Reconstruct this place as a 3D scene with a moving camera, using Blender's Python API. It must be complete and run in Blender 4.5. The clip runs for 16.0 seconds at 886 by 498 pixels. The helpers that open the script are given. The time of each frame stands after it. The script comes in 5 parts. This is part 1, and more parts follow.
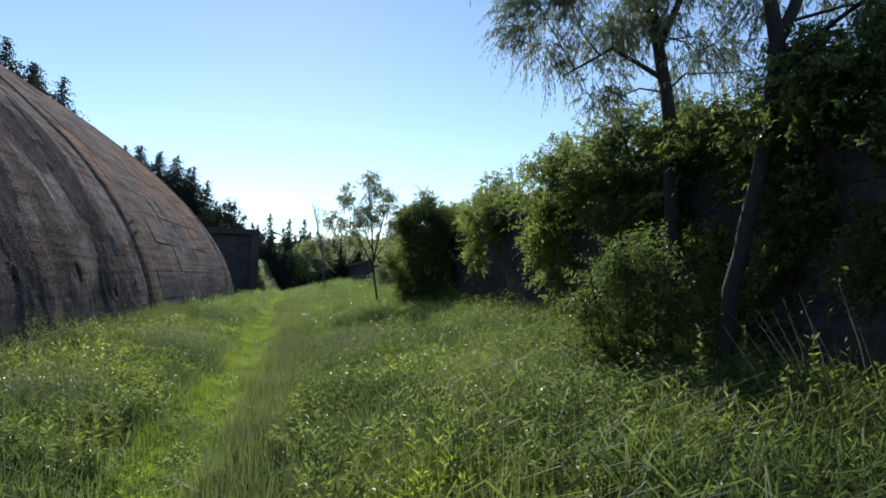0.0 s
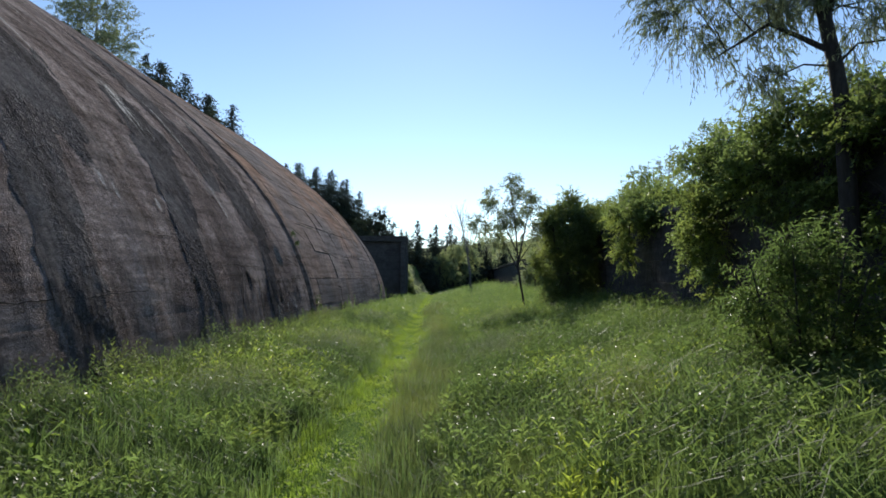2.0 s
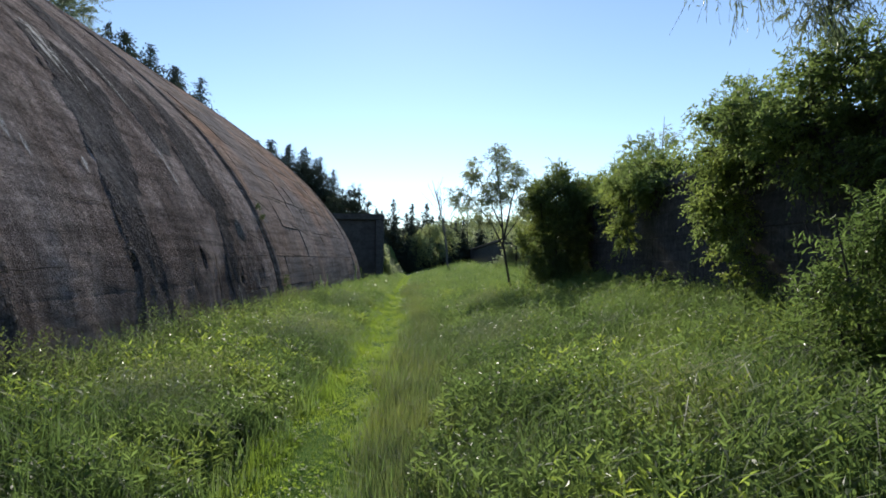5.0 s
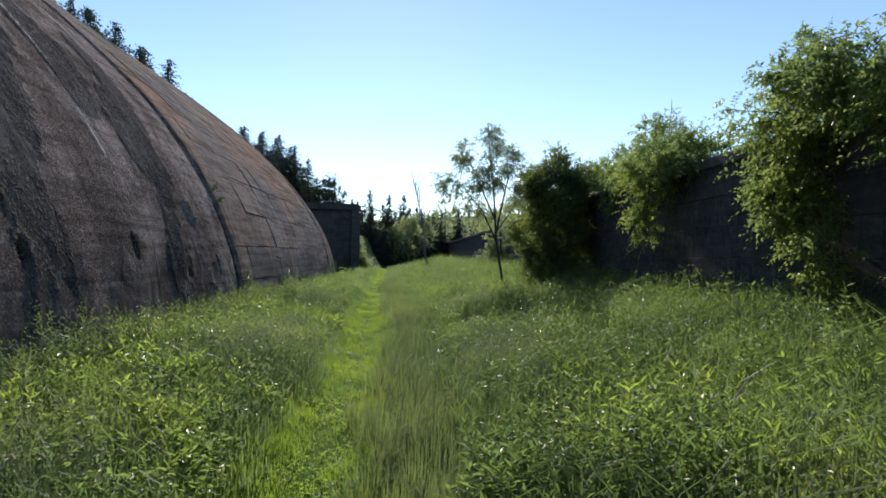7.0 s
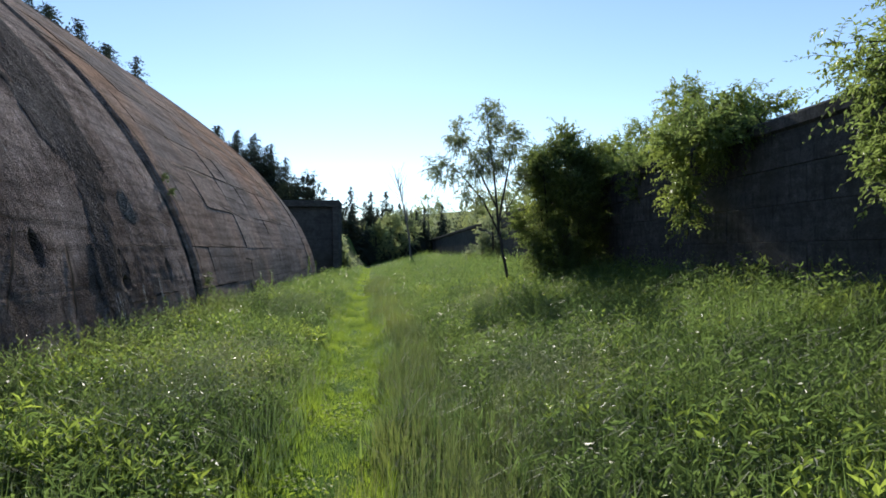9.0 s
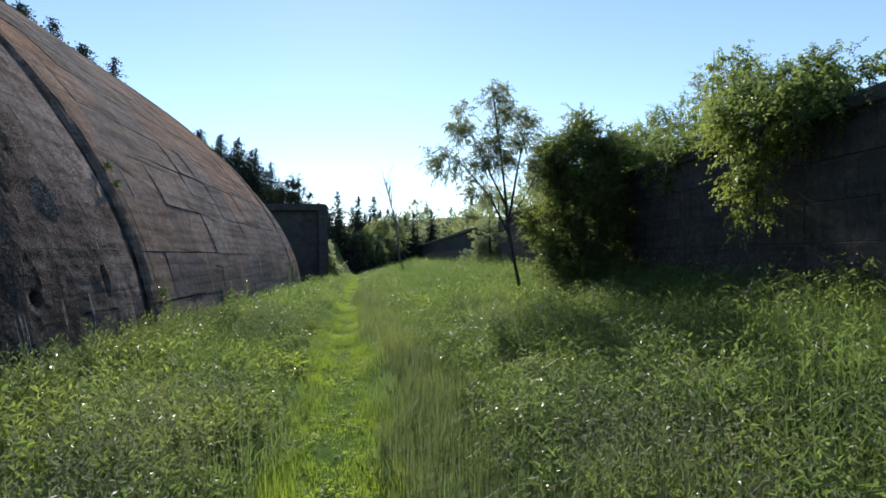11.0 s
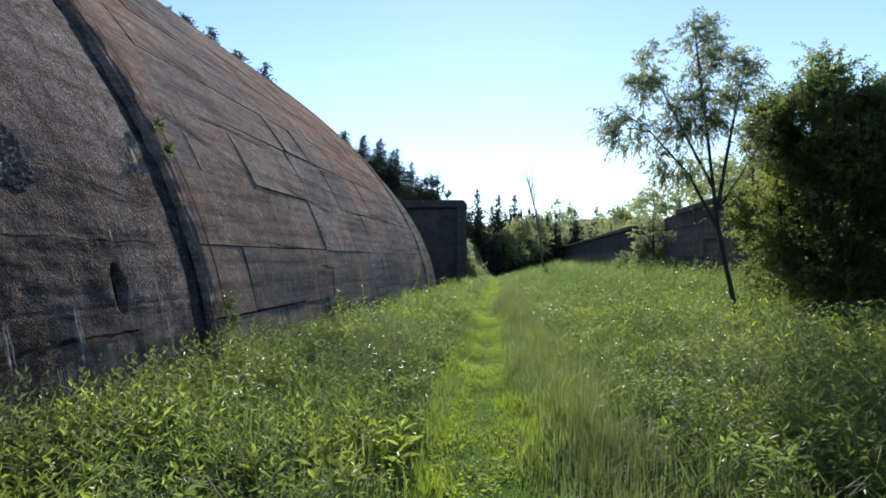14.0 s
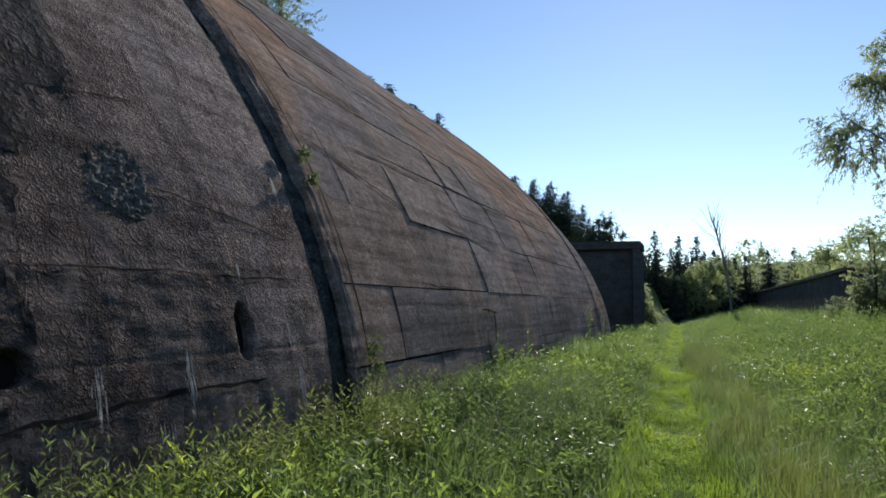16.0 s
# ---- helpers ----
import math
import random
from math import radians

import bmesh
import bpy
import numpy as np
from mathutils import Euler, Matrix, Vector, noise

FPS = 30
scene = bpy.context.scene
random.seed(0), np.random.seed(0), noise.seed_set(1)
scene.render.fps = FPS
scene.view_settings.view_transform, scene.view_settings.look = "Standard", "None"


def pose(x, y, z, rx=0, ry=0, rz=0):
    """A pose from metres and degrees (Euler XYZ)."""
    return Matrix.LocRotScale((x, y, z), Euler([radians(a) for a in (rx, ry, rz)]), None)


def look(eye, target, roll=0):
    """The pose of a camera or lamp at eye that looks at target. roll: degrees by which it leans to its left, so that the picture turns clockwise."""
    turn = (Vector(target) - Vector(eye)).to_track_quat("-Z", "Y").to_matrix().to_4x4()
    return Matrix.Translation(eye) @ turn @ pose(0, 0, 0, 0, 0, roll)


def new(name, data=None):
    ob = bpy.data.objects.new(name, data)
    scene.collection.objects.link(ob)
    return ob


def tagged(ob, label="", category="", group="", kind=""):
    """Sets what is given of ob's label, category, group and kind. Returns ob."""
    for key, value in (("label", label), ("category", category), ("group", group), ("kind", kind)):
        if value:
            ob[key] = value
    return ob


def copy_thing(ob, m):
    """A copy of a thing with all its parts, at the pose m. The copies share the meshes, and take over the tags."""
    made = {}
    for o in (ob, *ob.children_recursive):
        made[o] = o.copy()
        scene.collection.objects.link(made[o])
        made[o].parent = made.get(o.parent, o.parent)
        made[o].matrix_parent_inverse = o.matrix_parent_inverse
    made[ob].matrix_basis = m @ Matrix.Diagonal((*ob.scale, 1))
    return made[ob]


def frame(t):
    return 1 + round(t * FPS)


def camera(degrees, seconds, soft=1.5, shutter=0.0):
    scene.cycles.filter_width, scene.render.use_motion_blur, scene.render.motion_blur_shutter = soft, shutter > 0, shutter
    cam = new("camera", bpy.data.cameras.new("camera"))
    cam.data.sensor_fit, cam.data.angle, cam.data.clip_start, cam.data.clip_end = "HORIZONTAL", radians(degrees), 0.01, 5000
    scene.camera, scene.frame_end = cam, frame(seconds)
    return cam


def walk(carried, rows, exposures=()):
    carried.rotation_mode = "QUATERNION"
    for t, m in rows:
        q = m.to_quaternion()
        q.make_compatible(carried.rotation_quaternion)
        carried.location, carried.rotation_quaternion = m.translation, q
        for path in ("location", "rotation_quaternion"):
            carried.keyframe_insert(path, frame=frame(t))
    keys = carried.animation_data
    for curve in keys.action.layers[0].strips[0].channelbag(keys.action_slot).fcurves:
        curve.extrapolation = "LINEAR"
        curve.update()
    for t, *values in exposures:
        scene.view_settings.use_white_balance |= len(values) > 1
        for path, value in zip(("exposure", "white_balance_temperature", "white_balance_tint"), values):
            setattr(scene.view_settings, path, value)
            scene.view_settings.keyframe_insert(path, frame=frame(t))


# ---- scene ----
cam = camera(68.1, 16.0, soft=1.7)
PATH = [
    (0, (1.591, 0.628, 1.703), (1.97, 2.589, 1.797), 1.9),
    (0.5, (1.596, 0.659, 1.709), (1.739, 2.652, 1.796), 1.8),
    (1, (1.599, 0.663, 1.713), (1.587, 2.661, 1.798), 1.4),
    (1.5, (1.601, 0.657, 1.702), (1.543, 2.654, 1.792), 0.8),
    (2, (1.616, 0.644, 1.696), (1.556, 2.641, 1.788), 0.5),
    (2.5, (1.658, 0.628, 1.694), (1.607, 2.625, 1.788), -0.1),
    (3, (1.689, 0.684, 1.674), (1.646, 2.682, 1.745), -0.0),
    (3.5, (1.604, 1.003, 1.629), (1.587, 3.003, 1.672), 1.0),
    (3.7, (1.523, 1.186, 1.654), (1.527, 3.186, 1.698), 0.4),
    (5.8, (1.334, 3.216, 1.611), (1.356, 5.216, 1.612), 0.8),
    (6, (1.288, 3.482, 1.615), (1.312, 5.482, 1.606), 0.6),
    (6.5, (1.183, 4.08, 1.631), (1.308, 6.076, 1.635), 0.4),
    (7, (1.126, 4.714, 1.607), (1.219, 6.712, 1.623), 1.4),
    (7.5, (1.056, 5.35, 1.57), (1.181, 7.346, 1.573), 0.6),
    (8, (1.016, 6.001, 1.551), (1.111, 7.999, 1.56), 0.3),
    (8.5, (0.977, 6.638, 1.542), (1.082, 8.635, 1.542), 0.4),
    (9, (0.898, 7.211, 1.562), (1.045, 9.205, 1.569), -0.4),
    (9.2, (0.856, 7.479, 1.553), (0.993, 9.474, 1.56), -0.2),
    (11.3, (0.741, 9.871, 1.524), (0.938, 11.861, 1.551), -0.5),
    (11.5, (0.743, 10.143, 1.514), (0.934, 12.134, 1.535), 0.2),
    (12, (0.703, 10.795, 1.507), (0.884, 12.787, 1.524), 0.6),
    (12.5, (0.641, 11.452, 1.502), (0.831, 13.443, 1.463), -0.7),
    (13, (0.611, 12.09, 1.508), (0.775, 14.082, 1.447), 0.1),
    (13.5, (0.533, 12.684, 1.521), (0.604, 14.682, 1.487), -0.9),
    (14, (0.502, 13.263, 1.523), (0.267, 15.248, 1.556), 0.1),
    (14.5, (0.402, 13.728, 1.497), (-0.02, 15.682, 1.551), 0.3),
    (15, (0.354, 14.09, 1.503), (-0.182, 16.014, 1.605), -1.6),
    (15.5, (0.354, 14.354, 1.49), (-0.315, 16.235, 1.6), 0.7),
    (16, (0.322, 14.412, 1.494), (-0.413, 16.265, 1.661), 0.6),
]
walk(cam, [(t, look(eye, target, roll)) for t, eye, target, roll in PATH],
     exposures=[(0, 0.34), (3.5, 0.31), (7, 0.47), (9, 0.49), (12.5, 0.57), (13.2, 0.66), (14.1, 0.68), (14.7, 0.44), (15.5, 0.34), (16, 0.31)])

# ---- light ----
SUN_ELEV, SUN_AZ = radians(25.5), radians(2.8)      # azimuth towards -x from +y
sun_dir = Vector((-math.sin(SUN_AZ) * math.cos(SUN_ELEV), math.cos(SUN_AZ) * math.cos(SUN_ELEV), math.sin(SUN_ELEV)))
world = bpy.data.worlds.new("sky")
scene.world = world
world.use_nodes = True
wt = world.node_tree
sky = wt.nodes.new("ShaderNodeTexSky")
sky.sky_type = "NISHITA"
sky.sun_disc = False
sky.sun_elevation = SUN_ELEV
sky.sun_rotation = -SUN_AZ
sky.air_density, sky.dust_density, sky.ozone_density = 0.79, 0.018, 1.6
bg = wt.nodes["Background"]
bg.inputs["Strength"].default_value = 0.14
wt.links.new(sky.outputs["Color"], bg.inputs["Color"])
sun_data = bpy.data.lights.new("sun", "SUN")
sun_data.energy, sun_data.angle, sun_data.color = 4.2, radians(0.6), (1.0, 0.93, 0.82)
sun = new("sun", sun_data)
sun.matrix_world = look(sun_dir * 200, (0, 0, 0))


# ---- materials ----
def mk(name):
    m = bpy.data.materials.new(name)
    m.use_nodes = True
    return m, m.node_tree.nodes, m.node_tree.links, m.node_tree.nodes["Principled BSDF"]


def ramp(nodes, stops):
    r = nodes.new("ShaderNodeValToRGB")
    while len(r.color_ramp.elements) < len(stops):
        r.color_ramp.elements.new(0.5)
    for e, (p, c) in zip(r.color_ramp.elements, stops):
        e.position = p
        e.color = (*c, 1) if len(c) == 3 else (c[0],) * 3 + (1,)
    return r


def coords(nodes, links, scale):
    tc, mp = nodes.new("ShaderNodeTexCoord"), nodes.new("ShaderNodeMapping")
    mp.inputs["Scale"].default_value = scale
    links.new(tc.outputs["Object"], mp.inputs["Vector"])
    return mp.outputs["Vector"]


def noise_node(nodes, links, vec, scale, detail=6.0, rough=0.6, warp=0.0):
    n = nodes.new("ShaderNodeTexNoise")
    n.inputs["Scale"].default_value, n.inputs["Detail"].default_value = scale, detail
    n.inputs["Roughness"].default_value, n.inputs["Distortion"].default_value = rough, warp
    links.new(vec, n.inputs["Vector"])
    return n.outputs["Fac"]


def mixed(nodes, links, fac, a, b, mode="MIX"):
    x = nodes.new("ShaderNodeMix")
    x.data_type, x.blend_type = "RGBA", mode
    for sock, v in ((x.inputs[0], fac), (x.inputs[6], a), (x.inputs[7], b)):
        if isinstance(v, (int, float)):
            sock.default_value = v
        elif isinstance(v, tuple):
            sock.default_value = (*v, 1)
        else:
            links.new(v, sock)
    return x.outputs[2]


def bump(nodes, links, height, strength, dist, bsdf):
    b = nodes.new("ShaderNodeBump")
    b.inputs["Strength"].default_value, b.inputs["Distance"].default_value = strength, dist
    links.new(height, b.inputs["Height"])
    links.new(b.outputs["Normal"], bsdf.inputs["Normal"])


def leaf_mat(name, dark, light, through_col, trans=0.45, rough=0.42, spec=0.35):
    m, n, l, b = mk(name)
    g = n.new("ShaderNodeNewGeometry")
    r = ramp(n, [(0.0, dark), (0.55, tuple((p + q) / 2 for p, q in zip(dark, light))), (1.0, light)])
    l.new(g.outputs["Random Per Island"], r.inputs["Fac"])
    vec = coords(n, l, (1, 1, 1))
    patch = noise_node(n, l, vec, 0.7, 3)
    pr = ramp(n, [(0.36, (0.62, 0.66, 0.7)), (0.5, (0.96, 0.97, 1.0)), (0.64, (1.28, 1.18, 0.95))])
    l.new(patch, pr.inputs["Fac"])
    col = mixed(n, l, 1.0, r.outputs["Color"], pr.outputs["Color"], "MULTIPLY")
    l.new(col, b.inputs["Base Color"])
    b.inputs["Roughness"].default_value = rough
    b.inputs["Specular IOR Level"].default_value = spec
    t = n.new("ShaderNodeBsdfTranslucent")
    tcol = mixed(n, l, 1.0, pr.outputs["Color"], through_col, "MULTIPLY")
    l.new(tcol, t.inputs["Color"])
    ms = n.new("ShaderNodeMixShader")
    ms.inputs[0].default_value = trans
    l.new(b.outputs[0], ms.inputs[1])
    l.new(t.outputs[0], ms.inputs[2])
    l.new(ms.outputs[0], n["Material Output"].inputs["Surface"])
    return m


def concrete_mat(name, base, dark, rust=0.0, streak=1.0, moss=0.3, rough=0.85, relief=1.0, lime=0.4, spec=0.015, board=1.0, contrast=1.0, scratch=0.0, vary=False, spall=0.0, lump=30.0, rust_y=(4.0, 16.0)):
    m, n, l, b = mk(name)
    v = coords(n, l, (1, 1, 1))
    run = coords(n, l, (0.10, 1.0, 0.16))            # drawn out down the slope
    boards = coords(n, l, (0.0, 0.05, 1.0))
    grain = coords(n, l, (1.0, 0.75, 1.15))
    fine = noise_node(n, l, grain, 11.0, 9, 0.75)
    pits = noise_node(n, l, grain, 34.0, 5, 0.7)
    big = noise_node(n, l, v, 0.45, 5, 0.6, 0.6)
    st = noise_node(n, l, run, 1.5, 5, 0.65, 0.3)
    st2 = noise_node(n, l, run, 6.0, 6, 0.7)
    bd = noise_node(n, l, boards, 7.0, 3, 0.6)
    rb = ramp(n, [(0.33, tuple(c * (1 - 0.7 * contrast) for c in base)), (0.5, base), (0.69, tuple(min(1, c * (1 + 1.1 * contrast)) for c in base))])
    l.new(fine, rb.inputs["Fac"])
    col = rb.outputs["Color"]
    # pits darkened and high grains lightened: relief shading put into the colour
    rp = ramp(n, [(0.38, (1 - 0.6 * contrast,)), (0.5, (1.0,)), (0.64, (1 + 0.6 * contrast,))])
    l.new(pits, rp.inputs["Fac"])
    col = mixed(n, l, 1.0, col, rp.outputs["Color"], "MULTIPLY")
    r2 = ramp(n, [(0.44, (0.0,)), (0.55, (1.0,))])
    l.new(st, r2.inputs["Fac"])
    f2 = n.new("ShaderNodeMath")
    f2.operation = "MULTIPLY"
    f2.inputs[1].default_value = 0.7 * streak
    l.new(r2.outputs["Color"], f2.inputs[0])
    col = mixed(n, l, f2.outputs[0], col, dark)
    r3 = ramp(n, [(0.58, (0.0,)), (0.74, (lime,))])
    l.new(st2, r3.inputs["Fac"])
    col = mixed(n, l, r3.outputs["Color"], col, (0.27, 0.25, 0.23))
    r4 = ramp(n, [(0.35, (1 - 0.40 * board,)), (0.5, (1.0,)), (0.65, (1 + 0.22 * board,))])
    l.new(bd, r4.inputs["Fac"])
    col = mixed(n, l, 1.0, col, r4.outputs["Color"], "MULTIPLY")
    if rust:
        r5 = ramp(n, [(0.38, (0.0,)), (0.62, (rust,))])
        l.new(noise_node(n, l, run, 0.9, 4, 0.6, 0.5), r5.inputs["Fac"])
        xyz, span, amount = n.new("ShaderNodeSeparateXYZ"), n.new("ShaderNodeMapRange"), n.new("ShaderNodeMath")
        l.new(v, xyz.inputs[0])
        l.new(xyz.outputs["Y"], span.inputs["Value"])
        for key, val in (("From Min", rust_y[0]), ("From Max", rust_y[1]), ("To Min", 0.3), ("To Max", 1.0)):
            span.inputs[key].default_value = val
        low, both = n.new("ShaderNodeMapRange"), n.new("ShaderNodeMath")
        l.new(xyz.outputs["Z"], low.inputs["Value"])
        for key, val in (("From Min", 3.0), ("From Max", 6.5), ("To Min", 1.0), ("To Max", 0.2)):
            low.inputs[key].default_value = val
        amount.operation = both.operation = "MULTIPLY"
        l.new(span.outputs[0], both.inputs[0])
        l.new(low.outputs[0], both.inputs[1])
        l.new(r5.outputs["Color"], amount.inputs[0])
        l.new(both.outputs[0], amount.inputs[1])
        col = mixed(n, l, amount.outputs[0], col, mixed(n, l, 0.5, (0.24, 0.13, 0.07), rb.outputs["Color"]))
    blot = ramp(n, [(0.36, (1 - 0.38 * contrast,)), (0.5, (1.0,)), (0.64, (1 + 0.35 * contrast,))])
    l.new(noise_node(n, l, v, 2.1, 6, 0.65, 0.8), blot.inputs["Fac"])
    col = mixed(n, l, 1.0, col, blot.outputs["Color"], "MULTIPLY")
    thin = ramp(n, [(0.36, (0.55,)), (0.46, (1.0,))])
    l.new(noise_node(n, l, run, 9.0, 5, 0.7, 0.2), thin.inputs["Fac"])
    col = mixed(n, l, min(1.0, streak), col, mixed(n, l, 1.0, col, thin.outputs["Color"], "MULTIPLY"))
    if scratch:
        grainy = noise_node(n, l, coords(n, l, (0.5, 0.09, 1.0)), 12.0, 4, 0.75, 0.15)
        rs = ramp(n, [(0.30, (1 - 0.65 * scratch,)), (0.41, (1.0,)), (0.60, (1.0,)), (0.72, (1 + 0.7 * scratch,))])
        l.new(grainy, rs.inputs["Fac"])
        col = mixed(n, l, 1.0, col, rs.outputs["Color"], "MULTIPLY")
    if vary:
        info = n.new("ShaderNodeObjectInfo")
        rv = ramp(n, [(0.0, (0.74, 0.78, 0.81)), (0.35, (0.94, 0.96, 0.98)), (0.7, (1.04, 1.0, 0.95)), (1.0, (1.18, 1.02, 0.88))])
        l.new(info.outputs["Random"], rv.inputs["Fac"])
        col = mixed(n, l, 0.45, col, mixed(n, l, 1.0, col, rv.outputs["Color"], "MULTIPLY"))
        tone = ramp(n, [(0.38, (0.88, 0.93, 0.97)), (0.5, (1.0, 1.0, 1.0)), (0.64, (1.18, 1.0, 0.86))])
        l.new(noise_node(n, l, v, 0.28, 3, 0.5, 0.6), tone.inputs["Fac"])
        col = mixed(n, l, 1.0, col, tone.outputs["Color"], "MULTIPLY")
    nub = None
    if spall:
        warp = n.new("ShaderNodeVectorMath")
        warp.operation = "MULTIPLY_ADD"
        wn = n.new("ShaderNodeTexNoise")
        wn.inputs["Scale"].default_value, wn.inputs["Detail"].default_value = 14.0, 3.0
        l.new(v, wn.inputs["Vector"])
        l.new(wn.outputs["Color"], warp.inputs[0])
        warp.inputs[1].default_value = (0.15, 0.15, 0.15)
        l.new(v, warp.inputs[2])
        cell = n.new("ShaderNodeTexVoronoi")
        cell.inputs["Scale"].default_value = lump
        l.new(warp.outputs[0], cell.inputs["Vector"])
        lumps = ramp(n, [(0.05, (1.0,)), (0.62, (0.0,))])
        l.new(cell.outputs["Distance"], lumps.inputs["Fac"])
        where = ramp(n, [(0.42, (0.04,)), (0.56, (1.0,))])
        l.new(noise_node(n, l, coords(n, l, (0.6, 1.0, 0.7)), 0.9, 5, 0.62, 0.7), where.inputs["Fac"])
        nub = mixed(n, l, 1.0, lumps.outputs["Color"], where.outputs["Color"], "MULTIPLY")
        # dark creases and pale lump tops paint the grazing light on the relief
        lump_shade = ramp(n, [(0.0, (0.68, 0.66, 0.66)), (0.4, (1.1, 1.08, 1.07)), (1.0, (1.5, 1.44, 1.42))])
        l.new(lumps.outputs["Color"], lump_shade.inputs["Fac"])
        amt = n.new("ShaderNodeMath")
        amt.operation = "MULTIPLY"
        amt.inputs[1].default_value = min(1.0, spall)
        l.new(where.outputs["Color"], amt.inputs[0])
        col = mixed(n, l, amt.outputs[0], col, mixed(n, l, 1.0, col, lump_shade.outputs["Color"], "MULTIPLY"))
    r6 = ramp(n, [(0.52, (0.0,)), (0.70, (moss,))])
    l.new(big, r6.inputs["Fac"])
    col = mixed(n, l, r6.outputs["Color"], col, (0.05, 0.052, 0.03))
    l.new(col, b.inputs["Base Color"])
    b.inputs["Roughness"].default_value = rough
    b.inputs["Specular IOR Level"].default_value = spec
    h = None
    for sock, w in ((fine, 1.0), (pits, 0.75), (bd, 0.5 * board)) + (((nub, 1.1 * spall),) if spall else ()):
        k = n.new("ShaderNodeMath")
        k.operation = "MULTIPLY"
        k.inputs[1].default_value = w
        l.new(sock, k.inputs[0])
        if h is None:
            h = k.outputs[0]
        else:
            q = n.new("ShaderNodeMath")
            l.new(h, q.inputs[0])
            l.new(k.outputs[0], q.inputs[1])
            h = q.outputs[0]
    bump(n, l, h, 0.8 * relief, 0.04, b)
    return m


def bark_mat(name, c1, c2):
    m, n, l, b = mk(name)
    v = coords(n, l, (1, 1, 0.25))
    f = noise_node(n, l, v, 22.0, 6, 0.7)
    r = ramp(n, [(0.3, c1), (0.7, c2)])
    l.new(f, r.inputs["Fac"])
    l.new(r.outputs["Color"], b.inputs["Base Color"])
    b.inputs["Roughness"].default_value = 0.9
    bump(n, l, f, 0.8, 0.02, b)
    return m


def earth_mat(name, c1, c2, c3, scale=1.2, relief=0.8):
    m, n, l, b = mk(name)
    v = coords(n, l, (1, 1, 1))
    r = ramp(n, [(0.3, c1), (0.52, c2), (0.75, c3)])
    l.new(noise_node(n, l, v, scale, 8, 0.65), r.inputs["Fac"])
    fine = noise_node(n, l, v, scale * 22, 6, 0.7)
    rf = ramp(n, [(0.3, (0.6,)), (0.7, (1.25,))])
    l.new(fine, rf.inputs["Fac"])
    l.new(mixed(n, l, 1.0, r.outputs["Color"], rf.outputs["Color"], "MULTIPLY"), b.inputs["Base Color"])
    b.inputs["Roughness"].default_value = 0.95
    b.inputs["Specular IOR Level"].default_value = 0.05
    if relief:
        bump(n, l, fine, relief, 0.05, b)
    return m


M_OLD = concrete_mat("weathered_concrete", (0.35, 0.29, 0.266), (0.18, 0.157, 0.148), 0.16, 0.75, 0.06, 0.8, 1.6, 0.5, 0.0, 0.85, 0.42, 0.25, spall=0.9)
M_PANEL = concrete_mat("panel_concrete", (0.31, 0.25, 0.219), (0.185, 0.153, 0.138), 0.6, 0.55, 0.1, 0.85, 0.7, 0.2, 0.0, 0.9, 0.45, 0.4, True, spall=0.3, rust_y=(21.0, 31.0))
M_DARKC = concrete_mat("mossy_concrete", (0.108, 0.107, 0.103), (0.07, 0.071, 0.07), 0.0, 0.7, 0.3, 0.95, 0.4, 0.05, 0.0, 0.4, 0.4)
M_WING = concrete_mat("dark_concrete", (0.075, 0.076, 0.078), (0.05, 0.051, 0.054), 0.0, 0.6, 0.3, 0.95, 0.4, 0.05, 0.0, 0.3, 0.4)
M_JOINT = concrete_mat("joint_filling", (0.055, 0.06, 0.058), (0.026, 0.03, 0.03), 0.0, 1.0, 0.5, 0.7, 1.0, 0.2, 0.2)
M_TAR = concrete_mat("tarred_render", (0.155, 0.142, 0.138), (0.078, 0.072, 0.071), 0.0, 0.8, 0.1, 0.85, 1.3, 0.1, 0.0, 0.3, 0.35, spall=1.3, lump=13.0)
M_LIME = earth_mat("lime_deposit", (0.2, 0.192, 0.182), (0.42, 0.405, 0.385), (0.66, 0.64, 0.61), 22.0, 0.0)
# near-black colour that stands for shade inside holes and cracks
M_HOLLOW_SHADE = earth_mat("painted_hollow_shade", (0.012, 0.012, 0.012), (0.02, 0.02, 0.02), (0.035, 0.033, 0.03), 8.0, 0.0)
M_SPALL = earth_mat("broken_aggregate", (0.12, 0.115, 0.108), (0.23, 0.22, 0.205), (0.36, 0.345, 0.32), 14.0)
M_GROUND = earth_mat("meadow_soil", (0.026, 0.05, 0.010), (0.045, 0.085, 0.016), (0.075, 0.115, 0.026), 0.8)
M_TRACK = earth_mat("trodden_turf", (0.05, 0.11, 0.012), (0.085, 0.17, 0.02), (0.12, 0.2, 0.03), 2.5)
M_HILL = earth_mat("far_meadow", (0.07, 0.12, 0.03), (0.12, 0.17, 0.045), (0.16, 0.2, 0.06), 0.05)
M_BARK = bark_mat("bark", (0.02, 0.018, 0.015), (0.065, 0.056, 0.048))
M_GREYBARK = bark_mat("grey_bark", (0.08, 0.075, 0.07), (0.2, 0.19, 0.175))
M_STRAW = bark_mat("dry_stalk", (0.28, 0.24, 0.18), (0.5, 0.45, 0.36))
M_GRASS = leaf_mat("grass_blades", (0.04, 0.068, 0.024), (0.112, 0.168, 0.066), (0.265, 0.40, 0.11), 0.46, 0.5)
M_REED = leaf_mat("broad_grass", (0.045, 0.072, 0.028), (0.12, 0.165, 0.07), (0.22, 0.33, 0.09), 0.44, 0.55, 0.12)
